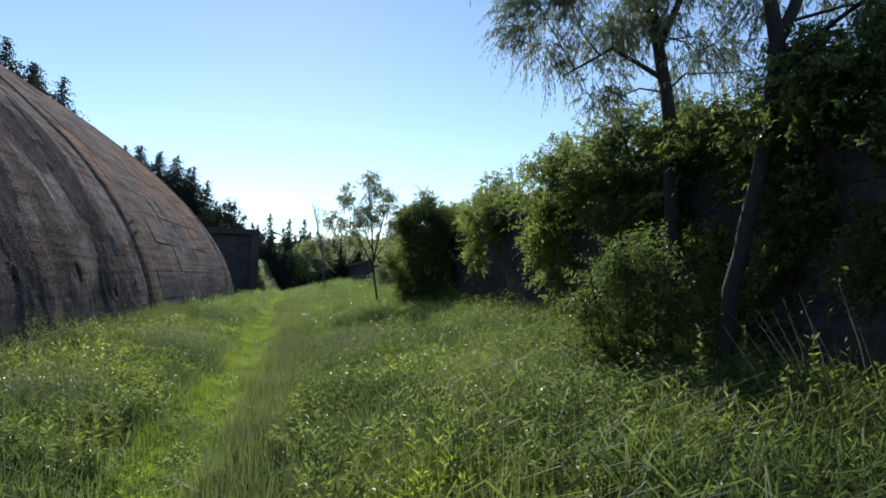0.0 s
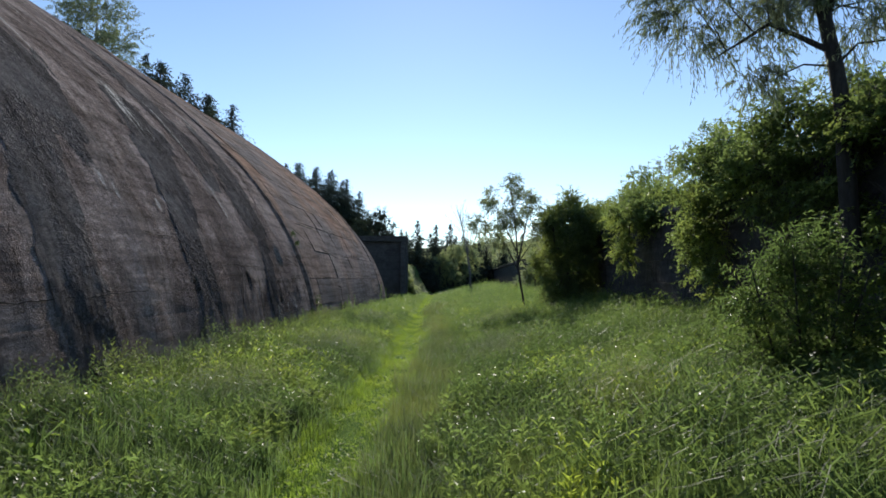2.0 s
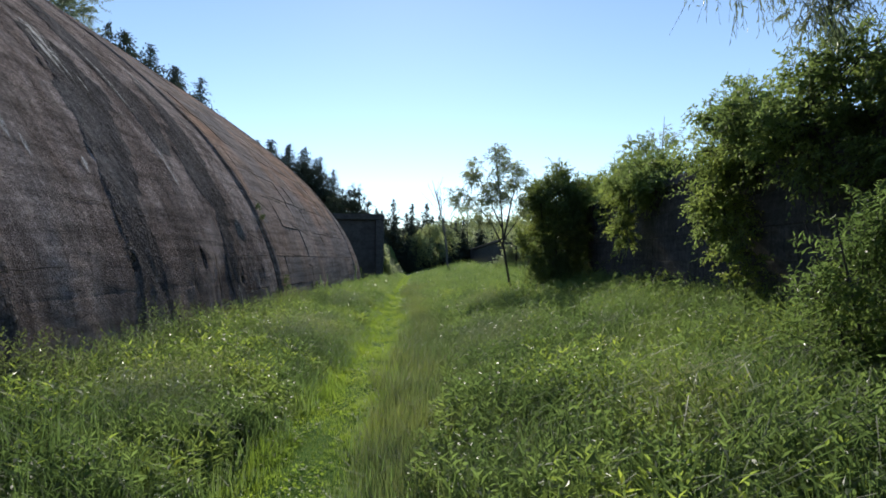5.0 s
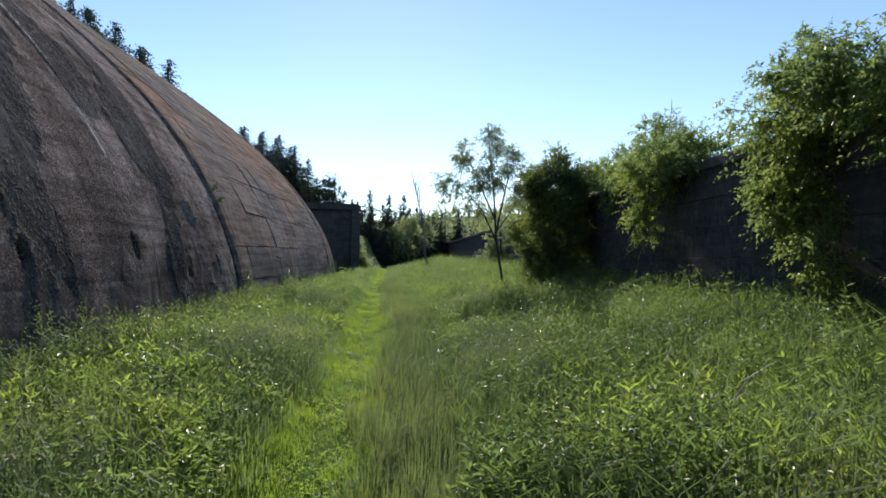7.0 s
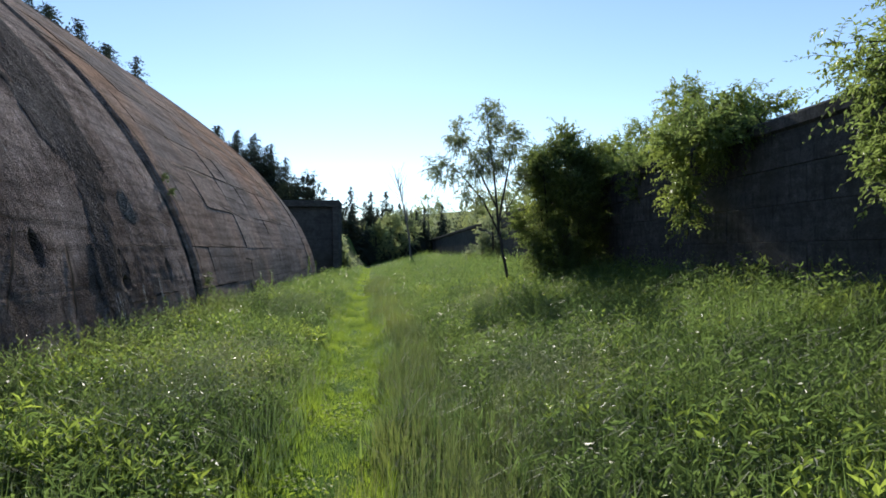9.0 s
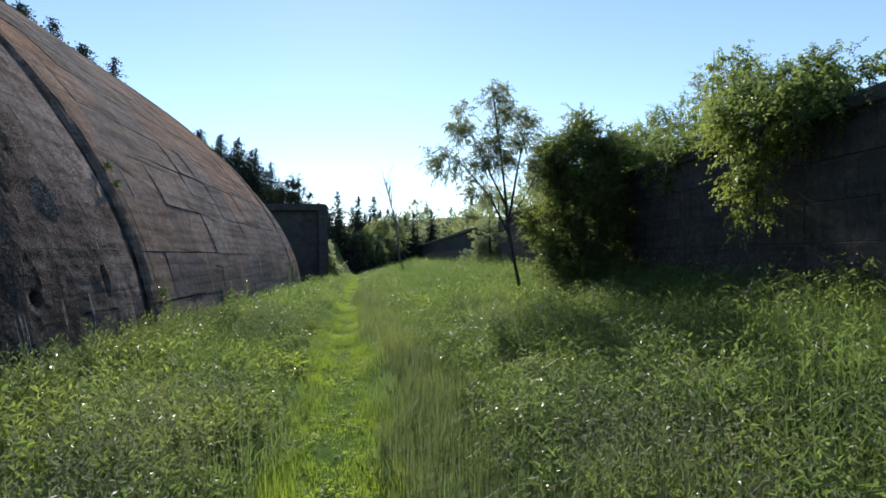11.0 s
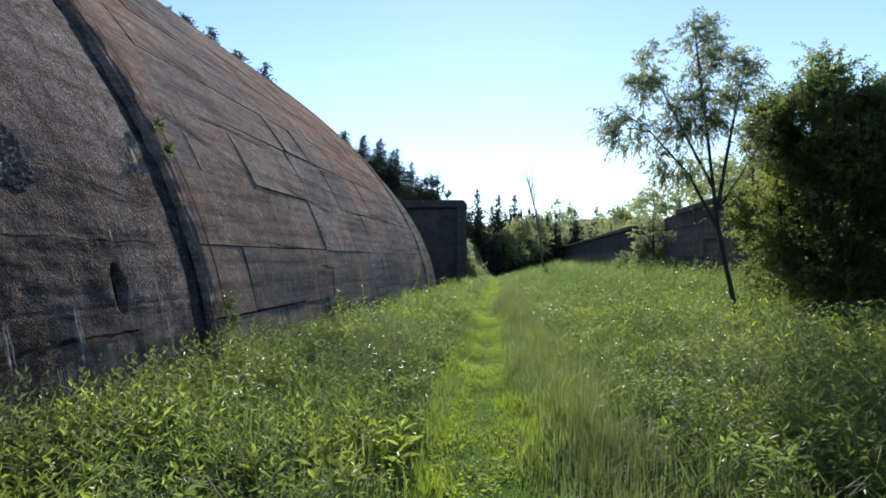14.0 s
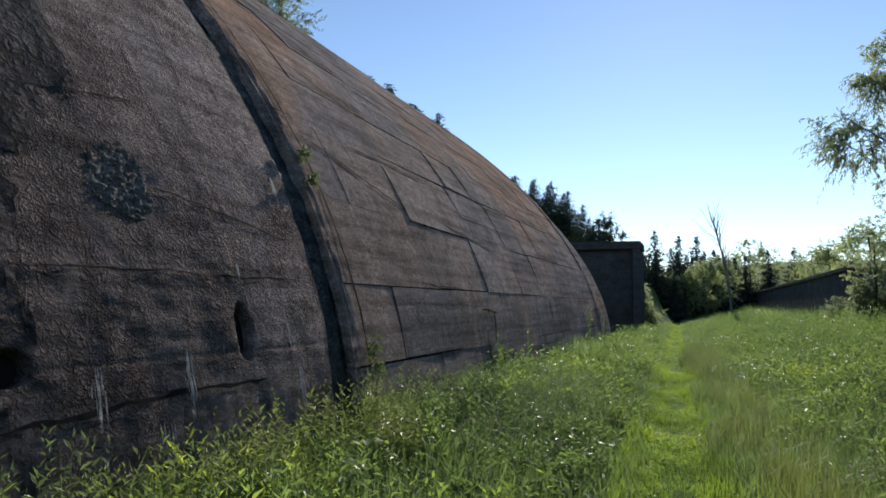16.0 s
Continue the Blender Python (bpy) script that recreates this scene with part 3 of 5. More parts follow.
def build_hangar():
    hangar = new("hangar")
    hangar.location = (-22, 18, 0)
    tagged(hangar, "huge arched bunker of weathered brown concrete, stained and cracked", "hangar")
    o = np.array((-22, 18, 0.0))
    ys = np.concatenate([np.arange(-26, 4, 0.5), np.arange(4, 13.6, 0.12), np.arange(13.6, JOINT_Y - 0.16, 0.045), [JOINT_Y - 0.16]])
    ss = np.concatenate([np.arange(0, 3.4, 0.045), np.arange(3.4, 8, 0.1), np.arange(8, 20, 0.3), np.arange(20, ARC_LEN, 1.2), [ARC_LEN]])
    for hy, hz, hw, hh in HOLES:
        ys = np.concatenate([ys, np.arange(hy - 1.25 * hw, hy + 1.25 * hw, 0.012)])
        ss = np.concatenate([ss, np.arange(arc_at(hz) - 1.2 * hh, arc_at(hz) + 1.2 * hh, 0.014)])
    ys, ss = np.unique(ys.round(4)), np.unique(ss.round(4))
    v, f = shell_grid(ys, ss, rough_off)
    gs = np.repeat(ss, len(ys))
    rim = np.clip((v[:, 1] - (JOINT_Y - 0.4)) / 0.24, 0, 1)
    v[:, 1] += rim * (0.045 * smooth_noise(gs * 1.1, gs * 0 + 3, 41, 5) - 0.02)
    part("shell", mesh_np("shell", v - o, f, M_OLD, True), hangar, "dark, spalled and lime-streaked concrete vault")
    # recessed filling of the wide expansion joint
    ss2 = np.concatenate([np.arange(0, 18, 0.08), np.arange(18, ARC_LEN, 1.0), [ARC_LEN]])
    v, f = shell_grid(np.linspace(JOINT_Y - 0.2, JOINT_Y + 0.24, 9), ss2, lambda a, b: -0.085 + 0.035 * smooth_noise(a * 5, b * 2.5, 21, 4))
    part("expansion_joint", mesh_np("expansion_joint", v - o, f, M_JOINT, True), hangar, "deep dark expansion joint with crumbling filling")
    # far half: an inner skin, and the cast panels on it
    v, f = shell_grid(np.linspace(JOINT_Y + 0.18, 36.2, 30), ss2, lambda a, b: -0.075 + 0 * a)
    part("inner_skin", mesh_np("inner_skin", v - o, f, M_JOINT, True), hangar)
    v, f = shell_grid(np.linspace(36.2, 40.5, 8), ss2, lambda a, b: -0.32 + 0 * a)
    part("end_vault", mesh_np("end_vault", v - o, f, M_PANEL, True), hangar)
    for y, off in ((-26.0, 0.0), (40.5, -0.32)):
        x, z = arch(ss2, off)
        n = len(ss2)
        v = np.concatenate([np.stack([x, np.full(n, y), z], 1), np.stack([x, np.full(n, y), np.full(n, -0.4)], 1)])
        k = np.arange(n - 1)
        part("end_wall", mesh_np("end_wall", v - o, np.stack([k, k + 1, k + 1 + n, k + n], 1), M_DARKC), hangar)
    # end rib
    for y0, y1, off in ((35.9, 36.3, 0.025),):
        v, f = shell_grid(np.array([y0, y0, y1, y1]), ss2, lambda a, b: np.array([-0.4, off, off, -0.5])[None] + 0 * a)
        part("end_rib", mesh_np("end_rib", v - o, f, M_PANEL), hangar)
    # added near-black discs in the drain holes, standing for the shade inside
    for hy, hz, hw, hh in HOLES:
        aa = np.linspace(0, 2 * np.pi, 24, endpoint=False)
        x, z = arch(arc_at(hz) + 1.0 * hh * np.sin(aa), -0.09)
        ring = np.stack([x, hy + 1.0 * hw * np.cos(aa), z], 1)
        cx, cz = arch(arc_at(hz), -0.09)
        k = np.arange(24)
        part("hole_shade_disc", mesh_np("hole_shade_disc", np.concatenate([ring, [[float(cx), hy, float(cz)]]]) - o, np.stack([k, (k + 1) % 24, k * 0 + 24], 1), M_HOLLOW_SHADE), hangar, "flat dark disc for the shade inside an oval drain hole")
    # lime runs
    rng = np.random.default_rng(5)
    runs = [(14.77, 2.55, 3.75, 0.05), (14.9, 4.3, 5.6, 0.06), (13.0, 4.4, 5.5, 0.15), (12.75, 4.4, 5.1, 0.1), (13.3, 4.3, 4.7, 0.04), (9.85, 2.85, 3.3, 0.045), (10.1, 2.7, 3.1, 0.03),
            (11.4, 2.75, 3.0, 0.06), (17.9, 5.2, 6.2, 0.05), (19.02, 0.55, 1.0, 0.045), (18.95, 1.0, 1.36, 0.02), (18.97, 1.42, 1.6, 0.018), (18.85, 1.15, 1.3, 0.012), (18.46, 1.64, 1.8, 0.012),
            (17.79, 0.6, 1.18, 0.035), (17.56, 0.45, 0.78, 0.04), (17.1, 0.75, 1.12, 0.04), (12.3, 6.2, 8.2, 0.09), (27.7, 4.45, 4.7, 0.10), (19.3, 2.3, 2.62, 0.02), (16.2, 0.5, 1.05, 0.05),
            (10.7, 5.2, 6.0, 0.07), (7.2, 2.2, 2.9, 0.05), (18.6, 4.6, 5.1, 0.05)]
    for y, z0, z1, w in runs:
        sa, sb = arc_at(z0), arc_at(z1)
        V, F, n = [], [], 0
        for g in range(5 + int(w * 150)):
            core = g == 0
            top = sb if core else sb - (sb - sa) * 0.35 * rng.random() ** 1.5
            low = sa if core else top - (top - sa) * rng.uniform(0.35, 1.0)
            sc = np.linspace(low, top, max(5, int((top - low) / 0.035)))
            k = len(sc)
            t = np.linspace(0, 1, k)
            mid = y + (0 if core else rng.normal(0, w * 0.75)) + np.cumsum(rng.normal(0, 0.0022, k))
            half = ((0.012 + 0.38 * w) * (0.55 if z1 < 2 else 1.0) if core else rng.uniform(0.003, 0.006 + 0.07 * w)) * np.clip(7 * (1 - t) + 0.25, 0, 1) * np.clip(1.6 * t + 0.12, 0, 1) * (0.5 + 0.7 * smooth_noise(np.arange(k) * 0.6, np.full(k, 7.3 * g + y), 33, 3))
            for side in (-1, 0, 1):
                yy = mid + side * half
                base = rough_off(yy, sc) if y < JOINT_Y else 0 * sc + 0.006
                x, z = arch(sc, base + 0.02)
                V.append(np.stack([x, yy, z], 1))
            q = np.arange(k - 1)
            F += [np.stack([q + n + c * k, q + n + (c + 1) * k, q + n + (c + 1) * k + 1, q + n + c * k + 1], 1) for c in range(2)]
            n += 3 * k
        part("lime_run", mesh_np("lime_run", np.concatenate(V) - o, np.concatenate(F), M_LIME, True), hangar, "white lime run")["kind"] = "stuff"
    # remains of a dark tarred coat, ragged and slightly proud: heights, then its two edges
    coats = [((0.3, 1.3, 2.05, 2.6, 4.7, 6.5), (8.1, 7.8, 7.75, 7.95, 8.3, 8.8), (9.1, 9.05, 8.9, 8.9, 10.5, 9.6)),
             ((0.5, 2.2, 2.7, 3.3, 4.6, 5.4), (11.5, 11.7, 11.45, 11.5, 11.9, 12.6), (13.1, 13.05, 13.15, 13.45, 13.7, 13.3)),
             ((2.3, 2.5, 2.8, 3.4, 4.6, 6.0), (16.6, 16.5, 16.3, 15.7, 16.6, 17.3), (17.1, 17.1, 17.1, 17.2, 18.3, 18.6)),
             ((0.2, 1.0, 1.6, 2.2, 2.8, 3.4), (15.6, 15.7, 15.8, 15.9, 16.2, 16.5), (16.95, 16.98, 17.0, 16.98, 16.8, 16.6)),
             ((0.2, 1.5, 3.0, 4.5, 6.0, 8.0), (4.0, 4.2, 4.3, 4.8, 5.0, 6.0), (5.2, 5.4, 5.9, 7.4, 8.4, 8.0)),
             ((3.6, 4.4, 5.2, 6.2, 7.2, 8.2), (15.0, 14.6, 14.5, 15.0, 15.4, 16.0), (15.3, 15.9, 16.2, 16.4, 16.2, 16.3))]
    for k, (zz, left, right) in enumerate(coats):
        sc = np.arange(arc_at(zz[0]), arc_at(zz[-1]), 0.06)
        yc = np.arange(min(left) - 0.5, max(right) + 0.5, 0.06)
        gy, gs = np.meshgrid(yc, sc)
        zk = np.interp(gs, [arc_at(q) for q in zz], zz)
        m = np.minimum(gy - np.interp(zk, zz, left), np.interp(zk, zz, right) - gy) * 0.9
        m += 0.40 * smooth_noise(gy * 1.6, gs * 0.55, 50 + k, 6) + 0.12 * smooth_noise(gy * 5, gs * 2.2, 90 + k, 3) - 0.03
        m = np.minimum(m, np.minimum(gs - sc[0], sc[-1] - gs) * 0.8 + 0.2 * smooth_noise(gy * 3, gs, 60 + k, 3))
        off = rough_off(gy, gs) + np.clip(m * 0.16, -0.006, 0.012) + np.where(m > 0.05, 0.008 * smooth_noise(gy * 6, gs * 4, 70 + k, 3), 0)
        x, z = arch(gs, off)
        n = len(yc)
        i, j = np.meshgrid(np.arange(n - 1), np.arange(len(sc) - 1))
        q = (j * n + i).ravel()
        f = np.stack([q, q + 1, q + n + 1, q + n], 1)
        f = f[(m.ravel()[f] > -0.03).all(1)]
        used, inv = np.unique(f, return_inverse=True)
        v = np.stack([x, gy, z], -1).reshape(-1, 3)[used] - o
        part("tar_coat", mesh_np("tar_coat", v, inv.reshape(-1, 4), M_TAR, True), hangar, "ragged remains of dark tar coating")
    # disc of broken aggregate
    q = np.linspace(-1.1, 1.1, 54)
    py, ps = np.meshgrid(q, q)
    rad = np.hypot(py, ps) * (1 + 0.1 * np.sin(3 * np.arctan2(ps, py) + 1))
    gy, gs = DENT[0] + DENT[2] * py, arc_at(DENT[1]) + 1.15 * DENT[2] * ps
    lump = 0.02 * np.abs(smooth_noise(gy * 22, gs * 22, 18, 2)) + 0.012 * smooth_noise(gy * 40, gs * 40, 19, 1)
    x, z = arch(gs, np.where(rad < 1, -0.004 + lump, -0.05))
    i, j = np.meshgrid(np.arange(53), np.arange(53))
    k = (j * 54 + i).ravel()
    f = np.stack([k, k + 1, k + 55, k + 54], 1)
    f = f[(rad.ravel()[f] < 1.08).all(1)]
    part("aggregate_patch", mesh_np("aggregate_patch", np.stack([x, gy, z], -1).reshape(-1, 3) - o, f, M_SPALL), hangar, "round patch of broken pebbly concrete")
    # cracks, flat ribbons with the gaps' shade as colour: (y, z) from and to, width
    # the wide line at z 0.86 to 0.92 stands for a ledge's shadow
    lines = [((16.6, 1.66), (19.45, 1.70), 0.014), ((16.5, 0.86), (18.6, 0.92), 0.03), ((17.75, 2.27), (19.3, 2.02), 0.016), ((16.9, 2.75), (18.0, 2.95), 0.012), ((18.2, 3.6), (19.4, 3.4), 0.012),
             ((20.25, 0.5), (20.2, 6.5), 0.022), ((20.6, 3.2), (23.2, 2.5), 0.018), ((21.0, 4.6), (24.5, 3.7), 0.016), ((24.5, 0.9), (24.7, 1.35), 0.05), ((24.1, 1.4), (24.9, 1.36), 0.03),
             ((12.9, 1.9), (15.6, 1.95), 0.012), ((13.7, 1.0), (14.3, 1.9), 0.04), ((15.0, 0.8), (15.2, 1.7), 0.05), ((15.9, 0.7), (15.7, 1.35), 0.035), ((22.6, 5.2), (25.5, 4.6), 0.014),
             ((26.4, 5.6), (26.2, 3.7), 0.022), ((26.2, 3.7), (27.2, 3.5), 0.018), ((27.3, 5.0), (27.2, 4.2), 0.02), ((30.8, 4.9), (30.6, 3.6), 0.022), ((32.2, 4.4), (32.0, 3.7), 0.024), ((29.0, 1.2), (29.1, 1.6), 0.04),
             ((23.0, 6.4), (23.2, 5.3), 0.018), ((21.4, 6.0), (21.6, 4.9), 0.016), ((9.5, 3.9), (12.0, 3.7), 0.012), ((6.0, 1.4), (10.0, 1.5), 0.014), ((10.4, 2.4), (11.5, 2.35), 0.012), ((22.0, 1.75), (23.6, 1.7), 0.012)]
    for g in range(52):
        y, z, ln = rng.uniform(20.3, 33), rng.uniform(2.6, 9.5), rng.uniform(0.7, 2.8)
        lines.append(((y, z), (min(y + ln, 35.5), z - rng.uniform(-0.05, 0.28) * ln), rng.uniform(0.012, 0.03)))
        if g % 4 == 0:
            lines.append(((y + ln, z), (y + ln + rng.uniform(0, 0.2), z - rng.uniform(0.4, 0.9)), rng.uniform(0.012, 0.026)))
    for (y0, z0), (y1, z1), w in lines:
        k = max(8, int(math.hypot(y1 - y0, z1 - z0) / 0.07))
        t = np.linspace(0, 1, k)
        sa, sb = arc_at(z0), arc_at(z1)
        across = abs(y1 - y0) > abs(sb - sa)
        wig = np.cumsum(rng.normal(0, 0.007, k))
        wig -= wig[-1] * t
        yy, sc = y0 + (y1 - y0) * t + (0 if across else wig), sa + (sb - sa) * t + (wig if across else 0)
        half = w * (1.7 if y0 > JOINT_Y else 1.0) * (0.35 + 0.65 * rng.uniform(0, 1, k)) * np.minimum(1, 6 * np.minimum(t + 0.03, 1.03 - t)) * 0.7
        pts = []
        for side in (-1, 1):
            py, ps = yy + (0 if across else side * half), sc + (side * half if across else 0)
            x, z = arch(ps, (rough_off(py, ps) if y0 < JOINT_Y else 0 * ps + 0.006) + 0.010)
            pts.append(np.stack([x, py, z], 1))
        q = np.arange(k - 1)
        part("crack", mesh_np("crack", np.concatenate(pts) - o, np.stack([q, q + k, q + k + 1, q + 1], 1), M_HOLLOW_SHADE), hangar)
    # crumbled lip along the joint's far edge
    ss3 = np.arange(0.2, 14, 0.06)
    gy, gs = np.meshgrid(np.linspace(0, 1, 6), ss3)
    lip = 0.17 + 0.045 * smooth_noise(gs * 1.2, gs * 0 + 9, 43, 5)
    v, f = shell_grid(np.linspace(0, 1, 6), ss3, lambda a, b: 0.014 - 0.10 * (1 - a) ** 3 + 0.012 * smooth_noise(a * 4, b * 6, 44, 3))
    v[:, 1] = (JOINT_Y + lip + gy * (0.30 - lip)).ravel()
    part("joint_lip", mesh_np("joint_lip", v - o, f, M_OLD, True), hangar)
    return hangar, o


HANGAR, HANGAR_O = build_hangar()


def build_portal():
    p = new("wing_wall")
    p.location = (-7, 52, 0)
    tagged(p, "dark square concrete wing wall beside the hangar's end", "wall")
    o = Vector((-7, 52, 0))

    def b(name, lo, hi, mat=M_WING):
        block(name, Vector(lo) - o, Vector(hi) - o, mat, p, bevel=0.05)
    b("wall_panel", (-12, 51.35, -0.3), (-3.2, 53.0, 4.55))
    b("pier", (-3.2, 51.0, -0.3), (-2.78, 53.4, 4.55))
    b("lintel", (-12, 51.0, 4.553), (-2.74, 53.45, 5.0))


build_portal()


# ---- long dark buildings on the other side ----
def build_long(name, x0, y0, y1, top, seed, label):
    rng = np.random.default_rng(seed)
    t = new(name)
    o = Vector((x0, (y0 + y1) / 2, 0))
    t.location = o
    tagged(t, label, "bunker")
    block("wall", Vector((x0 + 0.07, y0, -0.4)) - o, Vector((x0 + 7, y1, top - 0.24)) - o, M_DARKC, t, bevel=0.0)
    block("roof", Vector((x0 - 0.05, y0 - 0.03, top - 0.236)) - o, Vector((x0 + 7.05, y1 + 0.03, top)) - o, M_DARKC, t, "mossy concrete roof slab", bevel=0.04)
    # earth on the roof
    ys, xs = np.linspace(y0, y1, 30), np.linspace(x0 + 0.25, x0 + 7, 8)
    gx, gy = np.meshgrid(xs, ys)
    gz = top + 0.005 + 0.35 * np.sin(np.pi * (gx - x0 - 0.25) / 6.75) * (1 + 0.4 * smooth_noise(gy * 0.4, gx * 0.4, seed, 2))
    i, j = np.meshgrid(np.arange(7), np.arange(29))
    a = (j * 8 + i).ravel()
    part("turf", mesh_np("turf", np.stack([gx, gy, gz], -1).reshape(-1, 3) - np.array(o), np.stack([a, a + 1, a + 9, a + 8], 1), M_GROUND, True), t)
    return t, o, rng


BLD_A, BLD_A_O, _ = build_long("bunker", 6.6, -18.0, 39.9, 3.52, 31, "long low concrete bunker, mossy, overgrown with creepers")
build_long("bunker", 6.6, 46.9, 112.0, 3.45, 32, "long low concrete bunker in shade, further along the path")
post = new("post")
post.location = (7.3, 33.5, 3.5)
tagged(post, "thin rusty steel post on the bunker's roof", "post")
tb = Tubes()
tb.add([(0, 0, 0), (0, 0, 0.6), (0, 0, 1.15)], [0.04, 0.04, 0.036], 6)
part("shaft", tb.mesh("shaft", M_BARK), post)


# far hill
def build_hill():
    xs, ys = np.linspace(-700, 700, 60), np.linspace(180, 900, 24)
    gx, gy = np.meshgrid(xs, ys)
    gz = 30 * np.exp(-((gy - 520) / 170) ** 2) * (0.75 + 0.3 * np.sin(gx * 0.006 + 1.0) + 0.1 * np.sin(gx * 0.021)) - 2
    i, j = np.meshgrid(np.arange(59), np.arange(23))
    a = (j * 60 + i).ravel()
    ob = new("hill", mesh_np("hill", np.stack([gx, gy, gz], -1).reshape(-1, 3), np.stack([a, a + 1, a + 61, a + 60], 1), M_HILL, True))
    tagged(ob, "low grassy hill on the horizon", "hill", kind="structure")


build_hill()


# earth bank beyond the wing wall
def build_bank():
    xs, ys = np.linspace(-14, -2.2, 14), np.linspace(56, 84, 18)
    gx, gy = np.meshgrid(xs, ys)
    u = np.clip((-2.2 - gx) / 2.2, 0, 1)
    gz = -0.1 + 3.4 * u * u * (3 - 2 * u) * np.clip((gy - 56) / 2, 0, 1) ** 0.5 * np.clip((84 - gy) / 4, 0, 1) + 0.15 * smooth_noise(gx, gy, 77, 2)
    i, j = np.meshgrid(np.arange(13), np.arange(17))
    a = (j * 14 + i).ravel()
    ob = new("bank", mesh_np("bank", np.stack([gx, gy, gz], -1).reshape(-1, 3), np.stack([a, a + 1, a + 15, a + 14], 1), M_GROUND, True))
    tagged(ob, "grassy earth bank beyond the wing wall", "bank", kind="structure")


build_bank()


# ---- trees and bushes ----
woody("willow_tree", "slim grey-green willow tree with drooping leaves", "tree", (6.15, 8.5, 0),
      [[(6.15, 8.5, -0.1, 0.13), (6.25, 8.6, 2.0, 0.115), (6.3, 8.74, 3.7, 0.10), (6.26, 9.1, 5.15, 0.085), (6.0, 9.3, 7.0, 0.05), (5.8, 9.5, 8.6, 0.02)],
       [(6.26, 9.1, 5.1, 0.06), (6.7, 9.0, 6.2, 0.045), (7.0, 9.0, 7.8, 0.02)],
       [(6.28, 8.95, 4.6, 0.045), (5.7, 9.4, 5.15, 0.026), (5.1, 9.8, 4.8, 0.009)]],
      [((5.6, 9.6, 6.8), (1.9, 1.6, 1.9)), ((4.9, 9.9, 5.6), (0.8, 0.8, 0.8)), ((6.9, 9.3, 5.6), (1.3, 1.2, 1.4)), ((4.3, 9.6, 7.3), (1.0, 1.0, 0.7)), ((5.35, 9.5, 4.75), (0.7, 0.6, 0.6))],
      230, 80, 0.21, (0.12, 0.019), M_WILLOW, M_BARK, 11, 0.7, pull=0.32)
woody("willow_tree", "old willow with a thick bent dark trunk against the bunker", "tree", (5.7, 6.95, 0),
      [[(5.75, 6.95, -0.1, 0.10), (5.95, 6.9, 1.7, 0.088), (6.2, 6.8, 3.0, 0.085), (6.33, 6.7, 4.2, 0.085), (5.9, 6.5, 5.4, 0.06), (5.6, 6.3, 6.8, 0.03)],
       [(6.25, 6.7, 4.2, 0.075), (6.6, 6.5, 5.2, 0.055), (6.9, 6.6, 6.6, 0.03)]],
      [((6.9, 6.2, 5.3), (1.2, 1.2, 1.2)), ((6.2, 6.5, 7.2), (1.8, 1.5, 1.0)), ((7.2, 5.4, 4.3), (0.8, 0.8, 0.9))],
      150, 70, 0.21, (0.12, 0.019), M_WILLOW, M_BARK, 12, 0.7, pull=0.32)
woody("willow_bush", "bright young willow bush with narrow glossy leaves", "bush", (5.2, 7.7, 0),
      [[(5.2 + 0.1 * math.cos(a), 7.7 + 0.1 * math.sin(a), -0.05, 0.02), (5.2 + 0.4 * math.cos(a), 7.7 + 0.4 * math.sin(a), 1.0, 0.014), (5.2 + 0.7 * math.cos(a), 7.7 + 0.6 * math.sin(a), 2.0, 0.005)] for a in np.arange(0, 6.2, 0.7)],
      [((5.2, 7.7, 1.25), (0.7, 0.6, 0.75)), ((5.0, 7.6, 1.8), (0.3, 0.3, 0.35)), ((5.5, 7.8, 1.9), (0.3, 0.3, 0.3)), ((5.3, 7.7, 0.7), (0.75, 0.7, 0.6))], 240, 62, 0.17, (0.085, 0.021), M_WEED, M_BARK, 13, 0.0)
woody("sapling_tree", "slender leaning sapling with small grey-green leaves", "tree", (3.95, 23.8, 0),
      [[(4.05, 23.8, -0.1, 0.044), (3.78, 23.9, 0.9, 0.038), (3.6, 24.1, 2.1, 0.033), (3.55, 24.3, 3.2, 0.026), (3.4, 24.3, 4.5, 0.02), (3.3, 24.3, 5.6, 0.006)],
       [(3.58, 24.1, 2.2, 0.035), (3.8, 24.2, 3.3, 0.025), (4.1, 24.3, 4.7, 0.006)],
       [(3.62, 24.1, 2.0, 0.03), (3.2, 24.2, 2.9, 0.02), (2.6, 24.2, 3.6, 0.012), (2.1, 24.2, 4.0, 0.004)],
       [(3.56, 24.2, 2.7, 0.028), (3.1, 24.3, 3.7, 0.018), (2.55, 24.4, 4.9, 0.005)],
       [(3.6, 24.1, 2.3, 0.02), (4.0, 24.2, 2.9, 0.012), (4.35, 24.2, 3.5, 0.004)]],
      [((3.4, 24.3, 5.1), (0.35, 0.4, 0.55)), ((2.2, 24.2, 3.7), (0.42, 0.4, 0.35)), ((2.6, 24.3, 4.6), (0.32, 0.4, 0.5)), ((4.05, 24.3, 4.45), (0.35, 0.4, 0.5)), ((4.25, 24.3, 3.4), (0.25, 0.3, 0.3)),
       ((3.3, 24.3, 4.0), (0.55, 0.5, 0.5)), ((2.9, 24.2, 3.15), (0.5, 0.4, 0.3))],
      250, 44, 0.14, (0.085, 0.024), M_SAPLING, M_BARK, 14, 0.35, pull=0.2, reach=2.4, each=9)
